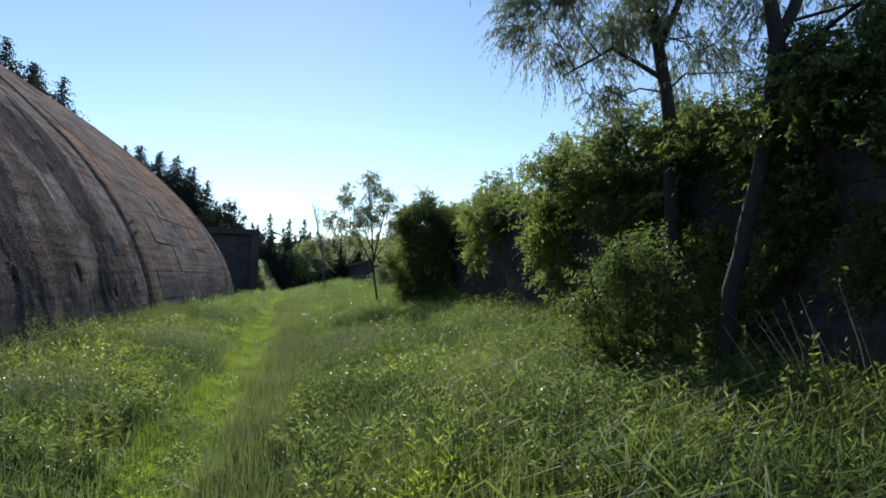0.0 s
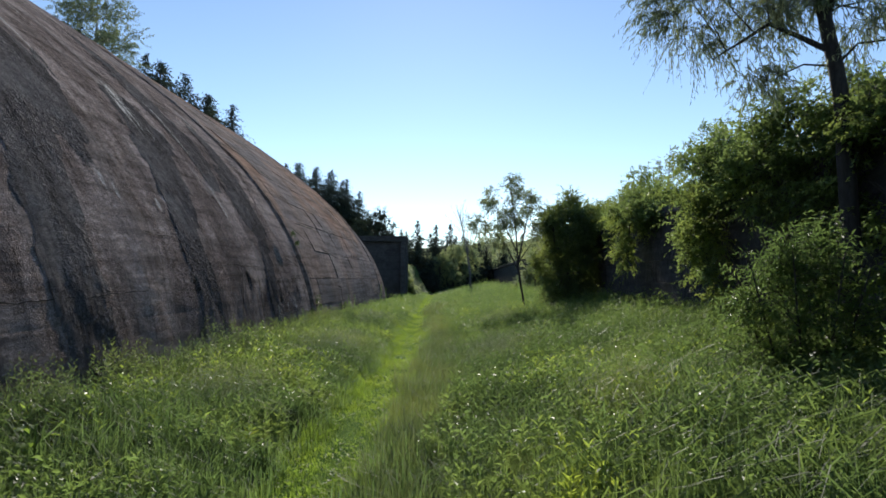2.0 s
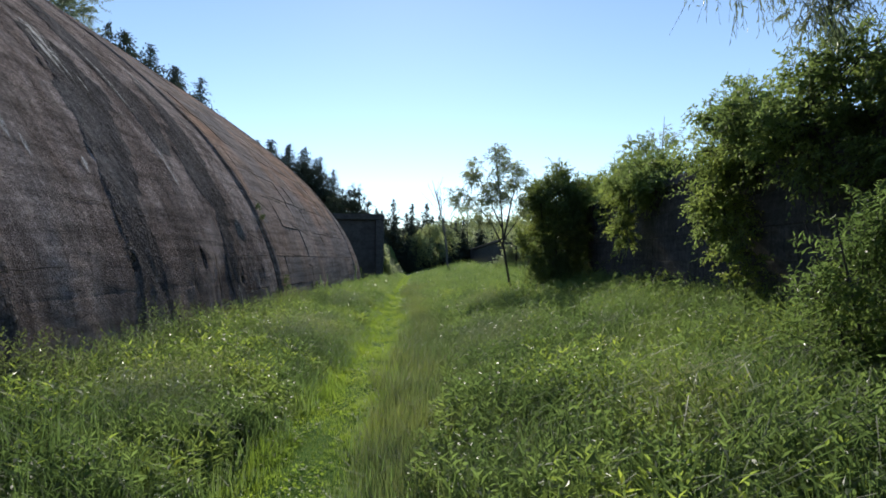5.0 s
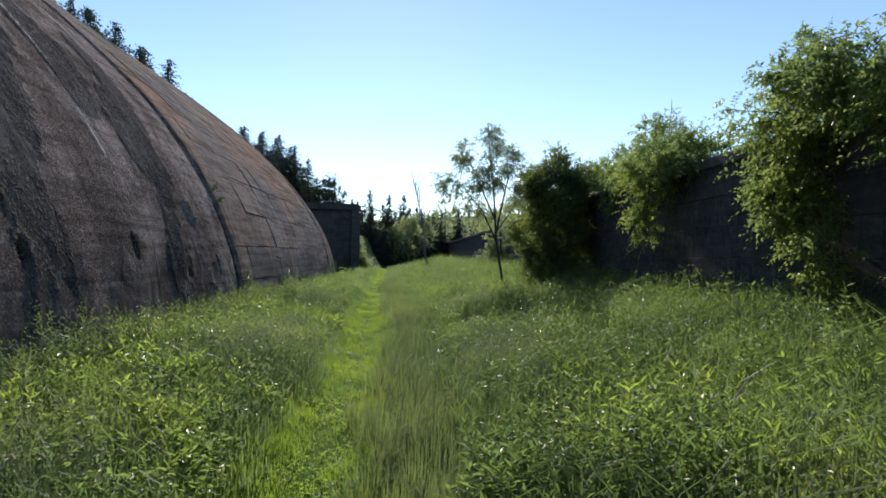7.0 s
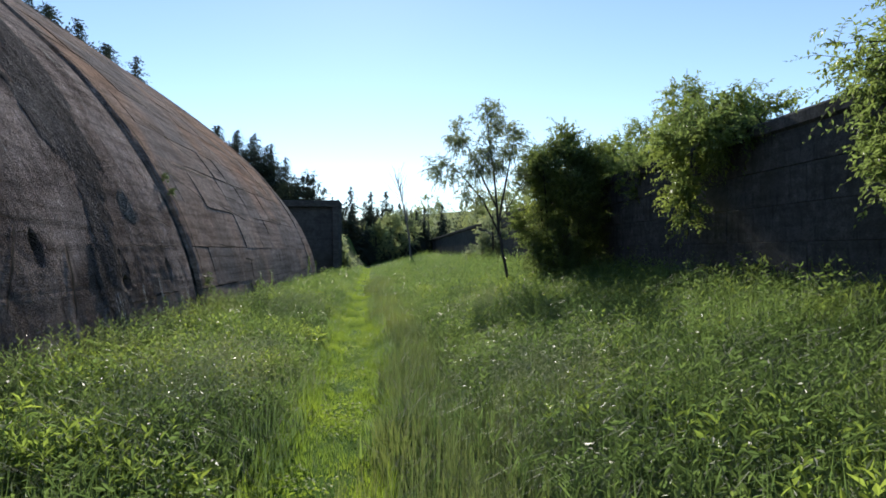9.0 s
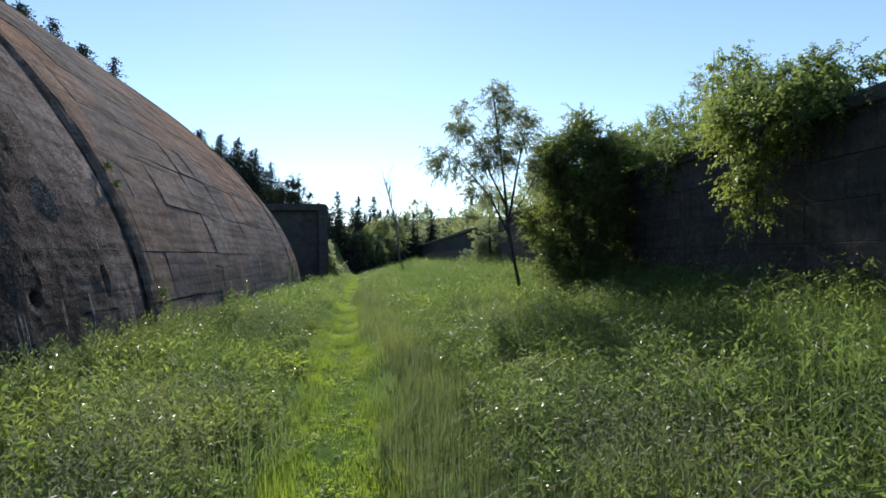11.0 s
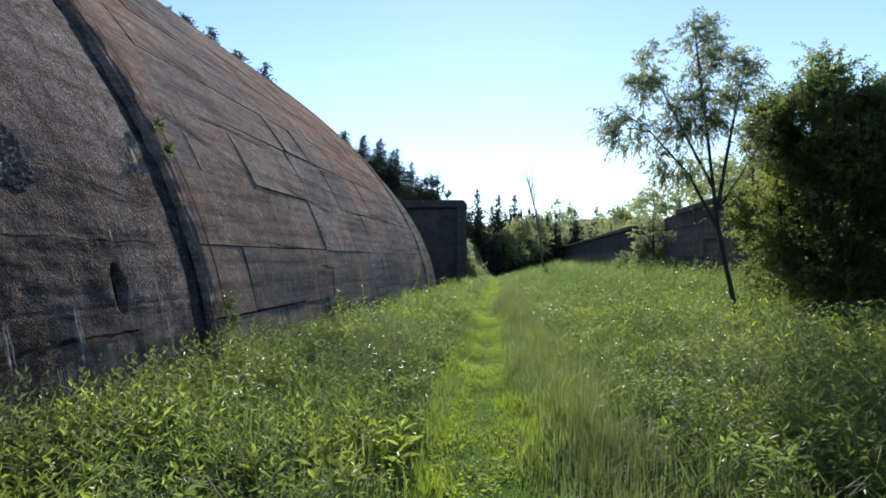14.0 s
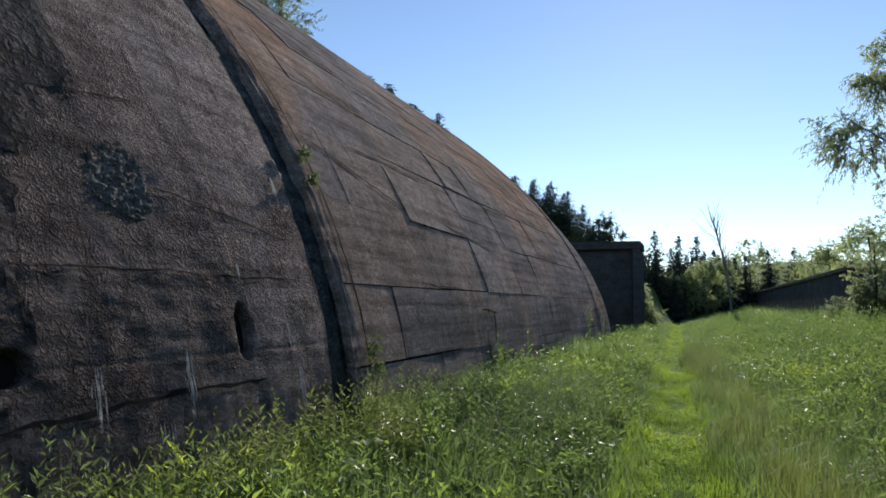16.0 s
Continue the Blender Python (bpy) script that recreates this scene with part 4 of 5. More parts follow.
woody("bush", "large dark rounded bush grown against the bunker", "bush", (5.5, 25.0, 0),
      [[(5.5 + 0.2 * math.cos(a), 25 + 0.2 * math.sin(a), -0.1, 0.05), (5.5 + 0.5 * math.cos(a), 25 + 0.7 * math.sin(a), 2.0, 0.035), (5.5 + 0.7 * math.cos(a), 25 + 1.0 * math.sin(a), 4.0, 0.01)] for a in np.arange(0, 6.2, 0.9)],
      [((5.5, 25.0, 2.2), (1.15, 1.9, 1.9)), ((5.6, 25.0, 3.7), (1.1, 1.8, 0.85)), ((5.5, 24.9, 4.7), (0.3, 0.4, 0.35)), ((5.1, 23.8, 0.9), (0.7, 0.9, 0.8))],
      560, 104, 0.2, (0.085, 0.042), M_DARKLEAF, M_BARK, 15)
woody("creeper", "leafy creeper hanging from the bunker's roof edge", "creeper", (6.75, 18.5, 3.5),
      [[(6.9, 18.5, 3.4, 0.04), (6.5, 18.4, 3.75, 0.03), (6.1, 18.35, 3.2, 0.02), (6.0, 18.3, 1.8, 0.008)], [(7.0, 19.0, 3.4, 0.03), (6.9, 20.0, 4.2, 0.02), (7.0, 20.7, 5.0, 0.006)], [(7.0, 17.4, 3.4, 0.03), (6.6, 17.2, 3.7, 0.01)]],
      [((6.4, 18.4, 3.5), (0.7, 1.7, 0.45)), ((7.0, 19.5, 3.9), (0.9, 2.4, 0.4)), ((5.98, 18.3, 2.5), (0.28, 0.4, 0.75)), ((7.0, 20.7, 4.7), (0.28, 0.35, 0.5))],
      210, 80, 0.17, (0.085, 0.040), M_BUSH, M_BARK, 16, 0.15)
woody("creeper", "thick mass of leaves spilling over the bunker's wall", "creeper", (6.8, 12.5, 3.5),
      [[(6.9, 12.5, 3.4, 0.05), (6.6, 12.8, 4.0, 0.04), (6.1, 13.2, 3.4, 0.02), (5.9, 13.4, 2.0, 0.008)], [(7.0, 11, 3.4, 0.04), (6.6, 10.8, 4.2, 0.03), (6.0, 10.6, 3.4, 0.01)]],
      [((6.4, 12.9, 3.65), (0.9, 1.8, 0.75)), ((6.1, 13.4, 2.5), (0.4, 0.8, 0.9)), ((6.7, 10.6, 3.9), (0.9, 1.7, 0.7)), ((6.2, 10.7, 3.2), (0.3, 1.2, 0.5)), ((7.2, 14.5, 4.2), (0.7, 1.2, 0.7)), ((6.05, 12.3, 1.5), (0.25, 0.45, 0.7))],
      330, 80, 0.18, (0.085, 0.040), M_BUSH, M_BARK, 17, 0.15)
woody("creeper", "dark creeper over the bunker's wall behind the willows", "creeper", (6.9, 7.8, 3.5),
      [[(6.95, 7.8, 3.4, 0.05), (6.5, 7.8, 3.9, 0.03), (6.3, 7.9, 2.6, 0.01)], [(6.95, 6.0, 3.4, 0.04), (6.5, 5.6, 3.9, 0.03), (6.35, 5.2, 3.0, 0.01)]],
      [((6.75, 8.9, 3.75), (0.4, 1.3, 0.4)), ((6.5, 9.6, 2.9), (0.15, 0.9, 0.7)), ((6.75, 6.2, 3.95), (0.45, 1.6, 0.5)), ((6.42, 7.2, 3.45), (0.2, 2.3, 0.35)), ((6.5, 7.4, 2.2), (0.08, 1.7, 1.2)), ((6.5, 5.4, 2.7), (0.08, 1.2, 0.9))],
      370, 84, 0.18, (0.085, 0.040), M_BUSH, M_BARK, 23, 0.15)
woody("bush", "low bush on the turf of the bunker's roof", "bush", (7.4, 22.3, 3.5),
      [[(7.4, 22.3, 3.4, 0.04), (7.3, 22.3, 4.3, 0.01)], [(7.6, 23.2, 3.4, 0.03), (7.5, 23.6, 4.4, 0.01)]],
      [((6.85, 22.2, 3.75), (0.6, 2.0, 0.5)), ((6.55, 22.6, 3.3), (0.3, 1.4, 0.4)), ((8.3, 26.0, 4.3), (1.2, 2.4, 1.0)), ((7.0, 25.5, 4.0), (0.9, 1.8, 0.6))], 230, 74, 0.19, (0.085, 0.040), M_BUSH, M_BARK, 18)
woody("bush", "mixed bush at the foot of the bunker wall", "bush", (6.0, 16.4, 0),
      [[(6.0, 16.4, -0.1, 0.03), (6.0, 16.4, 1.2, 0.01)]], [((6.1, 16.4, 0.8), (0.5, 0.9, 0.6))], 40, 50, 0.15, (0.09, 0.034), M_BUSH, M_BARK, 19)
woody("birch_tree", "young birch rising above the roof's bushes", "tree", (9.5, 26.3, 3.5),
      [[(9.5, 26.3, 3.3, 0.05), (9.6, 26.3, 5.2, 0.03), (9.7, 26.3, 7.0, 0.008)]], [((9.65, 26.3, 5.9), (0.5, 0.6, 1.1))], 40, 40, 0.14, (0.07, 0.035), M_SAPLING, M_GREYBARK, 20)
woody("shrub", "small pale shrub before the far bunker", "bush", (5.6, 46.0, 0),
      [[(5.6, 46, -0.1, 0.04), (5.6, 46, 1.5, 0.01)]], [((5.6, 46, 1.1), (0.6, 0.6, 0.9))], 60, 40, 0.15, (0.1, 0.05), M_SAPLING, M_BARK, 21)
woody("tree", "small leafy tree between the two bunkers", "tree", (6.3, 43.0, 0),
      [[(6.3, 43, -0.1, 0.08), (6.3, 43, 2.2, 0.05), (6.3, 43, 3.8, 0.02)]], [((6.3, 43, 2.3), (0.8, 1.3, 1.4))], 100, 45, 0.22, (0.13, 0.07), M_SAPLING, M_BARK, 22)
for k, (x, y, h, w) in enumerate([(11.5, 50, 7.2, 2.3), (13.5, 60, 9.0, 3.2), (11.6, 70, 8.0, 2.6), (15, 76, 10.5, 3.5), (11.5, 86, 8.6, 2.8), (17, 56, 9.5, 3.5), (14, 45, 7.6, 2.4),
                                  (6.6, 120, 12.0, 2.4), (0.3, 90, 6.6, 2.3), (-1.5, 86, 5.2, 1.9), (2.3, 98, 7.2, 1.9), (20, 66, 10, 3.6), (12.5, 100, 9.5, 3.4), (4.5, 124, 10, 2.6), (9.5, 128, 11, 3.2)]):
    woody("wood_tree", "leafy green tree behind the far bunker", "tree", (x, y, 0),
          [[(x, y, -0.1, 0.16), (x + 0.2, y, h * 0.45, 0.11), (x, y, h * 0.9, 0.02)]],
          [((x, y, h * 0.55), (w, w, h * 0.42)), ((x + w * 0.3, y, h * 0.78), (w * 0.5, w * 0.5, h * 0.2))], 115, 33, 0.42, (0.25, 0.13), M_FARLEAF, M_BARK, 40 + k, group="trees beyond the bunkers")


def build_spruce(seed, h, w, label):
    """A spruce of height h, standing at the origin."""
    rng = np.random.default_rng(seed)
    t = new("spruce_tree")
    tagged(t, label, "tree", "spruces at the wood's edge")
    tb = Tubes()
    tb.add([(0, 0, -0.2), (0, 0, h * 0.5), (0, 0, h)], [0.02 * h, 0.012 * h, 0.004], 6)
    part("trunk", tb.mesh("trunk", M_BARK), t)
    V, F, n = [], [], 0
    levels = int(h * 4.4)
    for k in range(levels):
        u = (k + 0.5) / levels
        z = h * (0.06 + 0.93 * u)
        reach = w * (1 - u) ** 0.78 * rng.uniform(0.6, 1.15) + 0.04
        for b in range(max(5, int(11 * (1 - u) + 4))):
            a = rng.uniform(0, 2 * math.pi)
            r = reach * rng.uniform(0.65, 1.1)
            m = max(4, int(r * 6))
            q = np.linspace(0.15, 1, m)
            d = np.array([math.cos(a), math.sin(a)])
            zj = rng.normal(0, 0.012 * h)
            for g in range(2):
                jit = rng.normal(0, 0.10 * r + 0.03, (m, 2))
                p = np.stack([d[0] * r * q + jit[:, 0], d[1] * r * q + jit[:, 1], z + zj - 0.28 * r * q ** 1.4 + 0.1 * r * q ** 4 + rng.normal(0, 0.07, m)], 1)
                v, f = leaf_arrays(rng, p, (0.26 + 0.016 * h) * (1.1 - 0.75 * u), 0.15, 0.15, 0.1, 0.5)
                V.append(v)
                F.append(f + n)
                n += len(v)
    part("crown", mesh_np("crown", np.concatenate(V), np.concatenate(F), M_NEEDLE), t)
    return t


spruces = [build_spruce(61, 9.0, 3.5, "dark green spruce at the edge of the wood"), build_spruce(62, 10.0, 3.2, "dark green spruce at the edge of the wood"),
           build_spruce(63, 22.0, 10.2, "tall dark spruce rising behind the hangar")]
spots = [(0, -4.2, 85, 1.03), (1, -2.0, 90, 0.92), (0, -0.3, 101, 1.1), (1, 1.6, 100, 0.92), (0, -6.3, 92, 0.9), (1, -8.2, 88, 0.92), (0, 3.4, 104, 0.82), (1, -3.1, 96, 0.92), (0, -5.4, 88, 0.75),
         (1, 0.6, 106, 0.95), (0, -1.4, 94, 0.78), (1, 5.5, 108, 0.9), (0, -10.5, 92, 1.0), (1, 8.5, 112, 1.0), (0, 12, 115, 1.05),
         (2, -22.1, 117.8, 0.97), (2, -24.5, 116, 1.01), (2, -19.7, 119, 0.93), (2, -27, 114, 1.03), (2, -30, 116, 1.04), (2, -36, 87, 1.37), (2, -33.3, 88, 1.25), (2, -39, 86, 1.43), (2, -42, 88, 1.51), (2, -46, 84, 1.60),
         (2, -31, 91, 1.22), (2, -34.6, 92, 1.30), (2, -40.5, 90, 1.49), (2, -28.5, 118, 1.06), (2, -50, 86, 1.66), (2, -23.3, 121, 1.00), (2, -20.9, 122, 0.94), (2, -25.8, 120, 1.03), (2, -17.6, 121, 0.84),
         (0, -7.2, 94, 0.95), (1, -4.9, 99, 0.9), (0, -2.6, 103, 0.9), (1, -0.9, 108, 0.9), (0, 2.4, 110, 0.92), (1, -9.4, 97, 0.9), (0, 4.4, 112, 0.88), (1, -12.5, 95, 1.0), (0, -6.9, 84, 0.66), (1, -8.9, 83, 0.6), (0, -3.0, 87, 0.6), (1, -5.2, 83, 0.55), (0, -1.0, 98, 0.66), (1, -7.8, 80, 0.5), (0, -10.2, 84, 0.7), (1, -4.4, 91, 0.7), (0, -2.4, 84, 0.5), (1, 0.4, 95, 0.6)]
for k, (i, x, y, s) in enumerate(spots):
    m = pose(x, y, 0, 0, 0, 47 * k) @ Matrix.Scale(s, 4)
    if k in (0, 1, 15):
        spruces[i].matrix_basis = m
    else:
        copy_thing(spruces[i], m)
woody("pine_tree", "dark round-headed pine behind the wing wall", "tree", (-8.0, 72, 0),
      [[(-8, 72, -0.1, 0.2), (-8, 72, 5, 0.14), (-8, 72, 8, 0.03)]], [((-8, 72, 6.6), (2.2, 2.2, 2.3)), ((-8, 72, 4), (2.4, 2.4, 2.5))], 260, 50, 0.4, (0.3, 0.09), M_NEEDLE, M_BARK, 70)
woody("birch_tree", "tall pale birch behind the hangar roof", "tree", (-27, 50, 0),
      [[(-27, 50, 0, 0.25), (-27, 50, 14, 0.15), (-27, 50, 24, 0.03)]], [((-27, 50, 20.5), (3.4, 3.2, 4.5)), ((-28.5, 50, 24), (2.2, 2.2, 2.5))], 260, 45, 0.45, (0.2, 0.1), M_WILLOW, M_GREYBARK, 71)


woody("bush", "pale green brambles on the bank beyond the wing wall", "bush", (-3.2, 56.0, 0),
      [[(-3.2, 56.0, -0.1, 0.04), (-3.3, 56.0, 2.0, 0.01)]], [((-3.1, 56.0, 0.9), (0.8, 1.2, 1.0)), ((-3.9, 56.0, 2.3), (0.8, 1.2, 0.9))], 150, 45, 0.25, (0.16, 0.09), M_FARLEAF, M_BARK, 75)
for k, (y, z, r) in enumerate([(20.0, 2.7, 0.045), (20.02, 2.95, 0.035), (20.25, 1.0, 0.11), (20.2, 0.8, 0.14), (24.5, 0.7, 0.11)]):
    x, zz = (float(q) for q in arch(arc_at(z), 0.06))
    woody("wall_plant", "small dull green plant rooted in the concrete joint", "plant", (x - 0.1, y, zz),
          [[(x - 0.12, y, zz - 0.05, 0.006), (x + 0.02, y, zz + r, 0.002)]], [((x, y, zz + 0.4 * r), (r * 0.6, r * 0.7, r * 1.3))], 9, 12, 0.04, (0.045, 0.018), M_NETTLE, M_BARK, 90 + k, group="plants in the joint")


def build_dead_tree():
    rng = np.random.default_rng(80)
    t = new("dead_tree")
    t.location = (2.6, 75, 0)
    tagged(t, "tall thin dead tree with bare grey twigs", "tree")
    tb = Tubes()
    top = np.array((-1.3, 0, 8.6))
    tb.add([(0, 0, -0.1), (-0.2, 0, 3), (-0.7, 0, 6), top], [0.12, 0.095, 0.07, 0.045], 7)
    part("trunk", tb.mesh("trunk", M_GREYBARK), t)
    tb = Tubes()
    for k in range(40):
        u = rng.uniform(0.45, 1)
        a = np.array((0.1 - 1.5 * u ** 1.6, 0, 8.8 * u))
        d = np.array((rng.normal(0, 0.65), rng.normal(0, 0.5), rng.uniform(1.0, 2.4)))
        tb.add([a, a + d * 0.5 + rng.normal(0, 0.08, 3), a + d], [0.036, 0.024, 0.012], 4)
    part("crown", tb.mesh("crown", M_GREYBARK), t, "bare pale twigs")


build_dead_tree()


# ---- meadow ----
def blades(rng, x, y, h, w, lean=0.62):
    """Curved grass blades: five points and three triangles each."""
    n = len(x)
    a = rng.uniform(0, 2 * np.pi, n)
    d = np.stack([np.cos(a), np.sin(a)], 1)
    s = np.stack([-d[:, 1], d[:, 0]], 1)
    z = ground_z(x, y) - 0.02
    le = np.minimum(np.abs(rng.normal(0, lean, n)), 0.85) * h
    b = np.stack([x, y], 1)
    mid, tip = b + d * (le * 0.3)[:, None], b + d * le[:, None]
    hw = (w / 2)[:, None]
    v = np.empty((n, 5, 3), np.float32)
    for k, (p, q, zz) in enumerate(((b, 1, z), (b, -1, z), (mid, 0.8, z + h * 0.58), (mid, -0.8, z + h * 0.58), (tip, 0, z + h * np.sqrt(np.clip(1 - (le / h) ** 2 * 0.5, 0.3, 1))))):
        v[:, k, :2], v[:, k, 2] = p + s * hw * q, zz
    i = np.arange(n)[:, None] * 5
    f = np.concatenate([i + [0, 1, 2], i + [1, 3, 2], i + [2, 3, 4]], 1).reshape(-1, 3)
    return v.reshape(-1, 3), f


def arched(rng, x, y, h, w):
    """Broad blades that rise and bend over: nine points and seven triangles each."""
    n = len(x)
    a = rng.uniform(0, 2 * np.pi, n)
    d, s = np.stack([np.cos(a), np.sin(a)], 1), np.stack([-np.sin(a), np.cos(a)], 1)
    z, b, bend = ground_z(x, y) - 0.02, np.stack([x, y], 1), rng.uniform(0.3, 1.0, n) * h
    turn = rng.normal(0, 0.7, n)
    curl = rng.normal(0, 0.5, n)
    levels = ((0.0, 0.0, 1.0), (0.07, 0.4, 1.0), (0.24, 0.72, 0.9), (0.55, 0.93, 0.6))
    v = np.empty((n, 9, 3), np.float32)
    for k in range(4):
        along, up, wide = levels[k]
        mid = b + d * (bend * along)[:, None] + s * (curl * bend * along ** 2 * 0.6)[:, None]
        for m, q in ((0, 1), (1, -1)):
            v[:, 2 * k + m, :2] = mid + s * (np.cos(turn * up) * w / 2 * q * wide)[:, None]
            v[:, 2 * k + m, 2] = z + h * up + np.sin(turn * up) * w / 2 * q * wide
    v[:, 8, :2], v[:, 8, 2] = b + d * bend[:, None] + s * (curl * bend * 0.6)[:, None], z + h * 0.92 - bend * 0.2
    i = np.arange(n)[:, None] * 9
    f = np.concatenate([i + [2 * k, 2 * k + 1, 2 * k + 2] for k in range(3)] + [i + [2 * k + 1, 2 * k + 3, 2 * k + 2] for k in range(3)] + [i + [6, 7, 8]], 1).reshape(-1, 3)
    return v.reshape(-1, 3), f


def scatter(rng, n, x0, x1, y0, y1):
    return rng.uniform(x0, x1, n), rng.uniform(y0, y1, n)


def track_d(x, y):
    return x - path_x(y)


def clumpy(x, y, seed, scale=1.0):
    return smooth_noise(x * scale + 50, y * scale + 50, seed, 3)


def tall_side(x, y):
    """How high the meadow stands: low by the path, higher by the walls."""
    d = track_d(x, y)
    left = np.interp(-d, [0.35, 0.8, 2.5, 3.4], [0.22, 0.42, 0.6, 0.88])
    right = np.interp(d, [0.35, 0.7, 1.7, 3.0, 5.5, 6.5], [0.25, 0.34, 0.46, 0.7, 1.08, 1.25])
    return np.where(d < 0, left, right)


def herbs(rng, x, y, h, size, per):
    """Upright herbs: a thin stem each, with leaves in turns that shorten and steepen towards the tip."""
    n = len(x)
    z0 = ground_z(x, y)
    lean = rng.normal(0, 0.13, (n, 2)) * h[:, None]
    u = 0.18 + 0.82 * (np.arange(per) + rng.uniform(0.2, 0.8, (n, per))) / per
    p = np.stack([x[:, None] + lean[:, :1] * u ** 1.6, y[:, None] + lean[:, 1:] * u ** 1.6, z0[:, None] + h[:, None] * u], -1)
    ang = rng.uniform(0, 6.3, (n, 1)) + np.arange(per) * 2.4 + rng.normal(0, 0.3, (n, per))
    rise = np.interp(u, [0.2, 0.8, 1.0], [0.15, 0.5, 1.5]) + rng.normal(0, 0.25, (n, per))
    d = np.stack([np.cos(ang), np.sin(ang), rise], -1)
    le = size[:, None] * rng.uniform(0.75, 1.2, (n, per)) * np.interp(u, [0.2, 0.5, 1.0], [0.10, 0.115, 0.055])
    v, f = set_leaves(rng, p.reshape(-1, 3), d.reshape(-1, 3), le.ravel(), (le * 0.3).ravel(), 0.18, 0.35)
    sv, sf = blades(rng, x, y, h, np.full(n, 0.006), 0.06)
    return np.concatenate([v, sv]), np.concatenate([f, sf + len(v)])


def build_meadow():
    rng = np.random.default_rng(100)
    # tall grass
    V, F, n = [], [], 0
    for count, y0, y1, wid, hs in ((15000, -8, 1.5, 0.012, 1.0), (200000, 1.5, 27, 0.009, 1.0), (110000, 27, 60, 0.018, 1.0), (30000, 60, 110, 0.045, 1.1)):
        x, y = scatter(rng, count, -2.9, 6.6, y0, y1)
        if y0 > 30:
            x = rng.uniform(-3.5, 7.0, count)
        d = track_d(x, y)
        keep = (np.abs(d) > 0.33 + 0.1 * clumpy(x, y, 4, 1.5)) & ~((d > 0.6) & (d < 1.5) & (rng.uniform(0, 1, count) < 0.35))
        x, y = x[keep], y[keep]
        h = tall_side(x, y) * hs * rng.uniform(0.45, 1.15, len(x)) * (1 + 0.3 * clumpy(x, y, 5, 0.8))
        v, f = blades(rng, x, y, h, wid * rng.uniform(0.6, 1.3, len(x)))
        V.append(v), F.append(f + n)
        n += len(v)
    x, y = scatter(rng, 15000, 2.4, 6.4, 1.2, 8.5)
    keep = rng.uniform(0, 1, len(x)) < np.clip((x - 2.2) / 2.5, 0, 1) * (0.6 + 0.6 * clumpy(x, y, 27, 0.9))
    x, y = x[keep], y[keep]
    v0, f0 = arched(rng, x, y, rng.uniform(0.5, 1.0, len(x)) * np.interp(x, [2.4, 3.6, 5], [0.7, 0.95, 1.2]), 0.016 * rng.uniform(0.6, 1.3, len(x)))
    # broad arching blades in tufts
    tx, ty = scatter(rng, 1500, -2.4, 6.3, 1.6, 24)
    tx, ty = np.repeat(tx, 26), np.repeat(ty, 26)
    x, y = tx + rng.normal(0, 0.09, len(tx)), ty + rng.normal(0, 0.09, len(ty))
    d = track_d(x, y)
    keep = (d < -0.5) | (d > 1.1)
    x, y = x[keep], y[keep]
    v, f = arched(rng, x, y, tall_side(x, y) * rng.uniform(0.75, 1.25, len(x)), 0.012 * rng.uniform(0.6, 1.3, len(x)))
    arch_v, arch_f = np.concatenate([v, v0]), np.concatenate([f, f0 + len(v)])
    ob = new("meadow_grass", mesh_np("meadow_grass", np.concatenate(V), np.concatenate(F), M_GRASS))
    tagged(ob, "tall green meadow grass on both sides of the path", "grass", kind="stuff")
    tagged(new("arching_grass", mesh_np("arching_grass", arch_v, arch_f, M_REED)), "tufts of broad glossy grass blades bending over", "grass", kind="stuff")
    # finer grey-green grass in the second, fainter track
    x, y = scatter(rng, 40000, 0, 1, 1.5, 40)
    x = path_x(y) + 0.45 + x * 1.6 + 0.3 * clumpy(x * 3, y, 6, 0.7)
    v, f = blades(rng, x, y, rng.uniform(0.25, 0.52, len(x)), 0.005 * rng.uniform(0.6, 1.3, len(x)), 0.5)
    tagged(new("fine_grass", mesh_np("fine_grass", v, f, M_FINE)), "fine grey-green grass beside the path", "grass", kind="stuff")
    # short grass of the path
    x, y = scatter(rng, 110000, -0.48, 0.48, 1.5, 34)
    x2, y2 = scatter(rng, 25000, -0.48, 0.48, 34, 70)
    x, y = np.concatenate([x, x2]), np.concatenate([y, y2])
    hh = rng.uniform(0.03, 0.085, len(x)) * (1 + 1.6 * (np.abs(x) / 0.48) ** 2) * (1 + 0.5 * clumpy(x * 2, y, 24, 1.6))
    v, f = blades(rng, path_x(y) + x, y, hh, np.where(y > 34, 0.014, 0.006) * rng.uniform(0.7, 1.3, len(x)), 0.5)
    x2, y2 = scatter(rng, 26000, -0.5, 0.5, 1.5, 30)
    keep = clumpy(x2 * 2, y2, 25, 1.4) > -0.1
    x2, y2 = path_x(y2[keep]) + x2[keep], y2[keep]
    p = np.stack([x2, y2, ground_z(x2, y2) + rng.uniform(0.02, 0.08, len(x2))], 1)
    v2, f2 = leaf_arrays(rng, p, 0.03, 0.02, 0.0, 0.15, 0.7)
    v, f = np.concatenate([v, v2]), np.concatenate([f, f2 + len(v)])
    tagged(new("path_grass", mesh_np("path_grass", v, f, M_SHORT)), "short bright green grass on the trodden path", "grass", kind="stuff")
    # pale seed heads in drifts
    V, F, n = [], [], 0
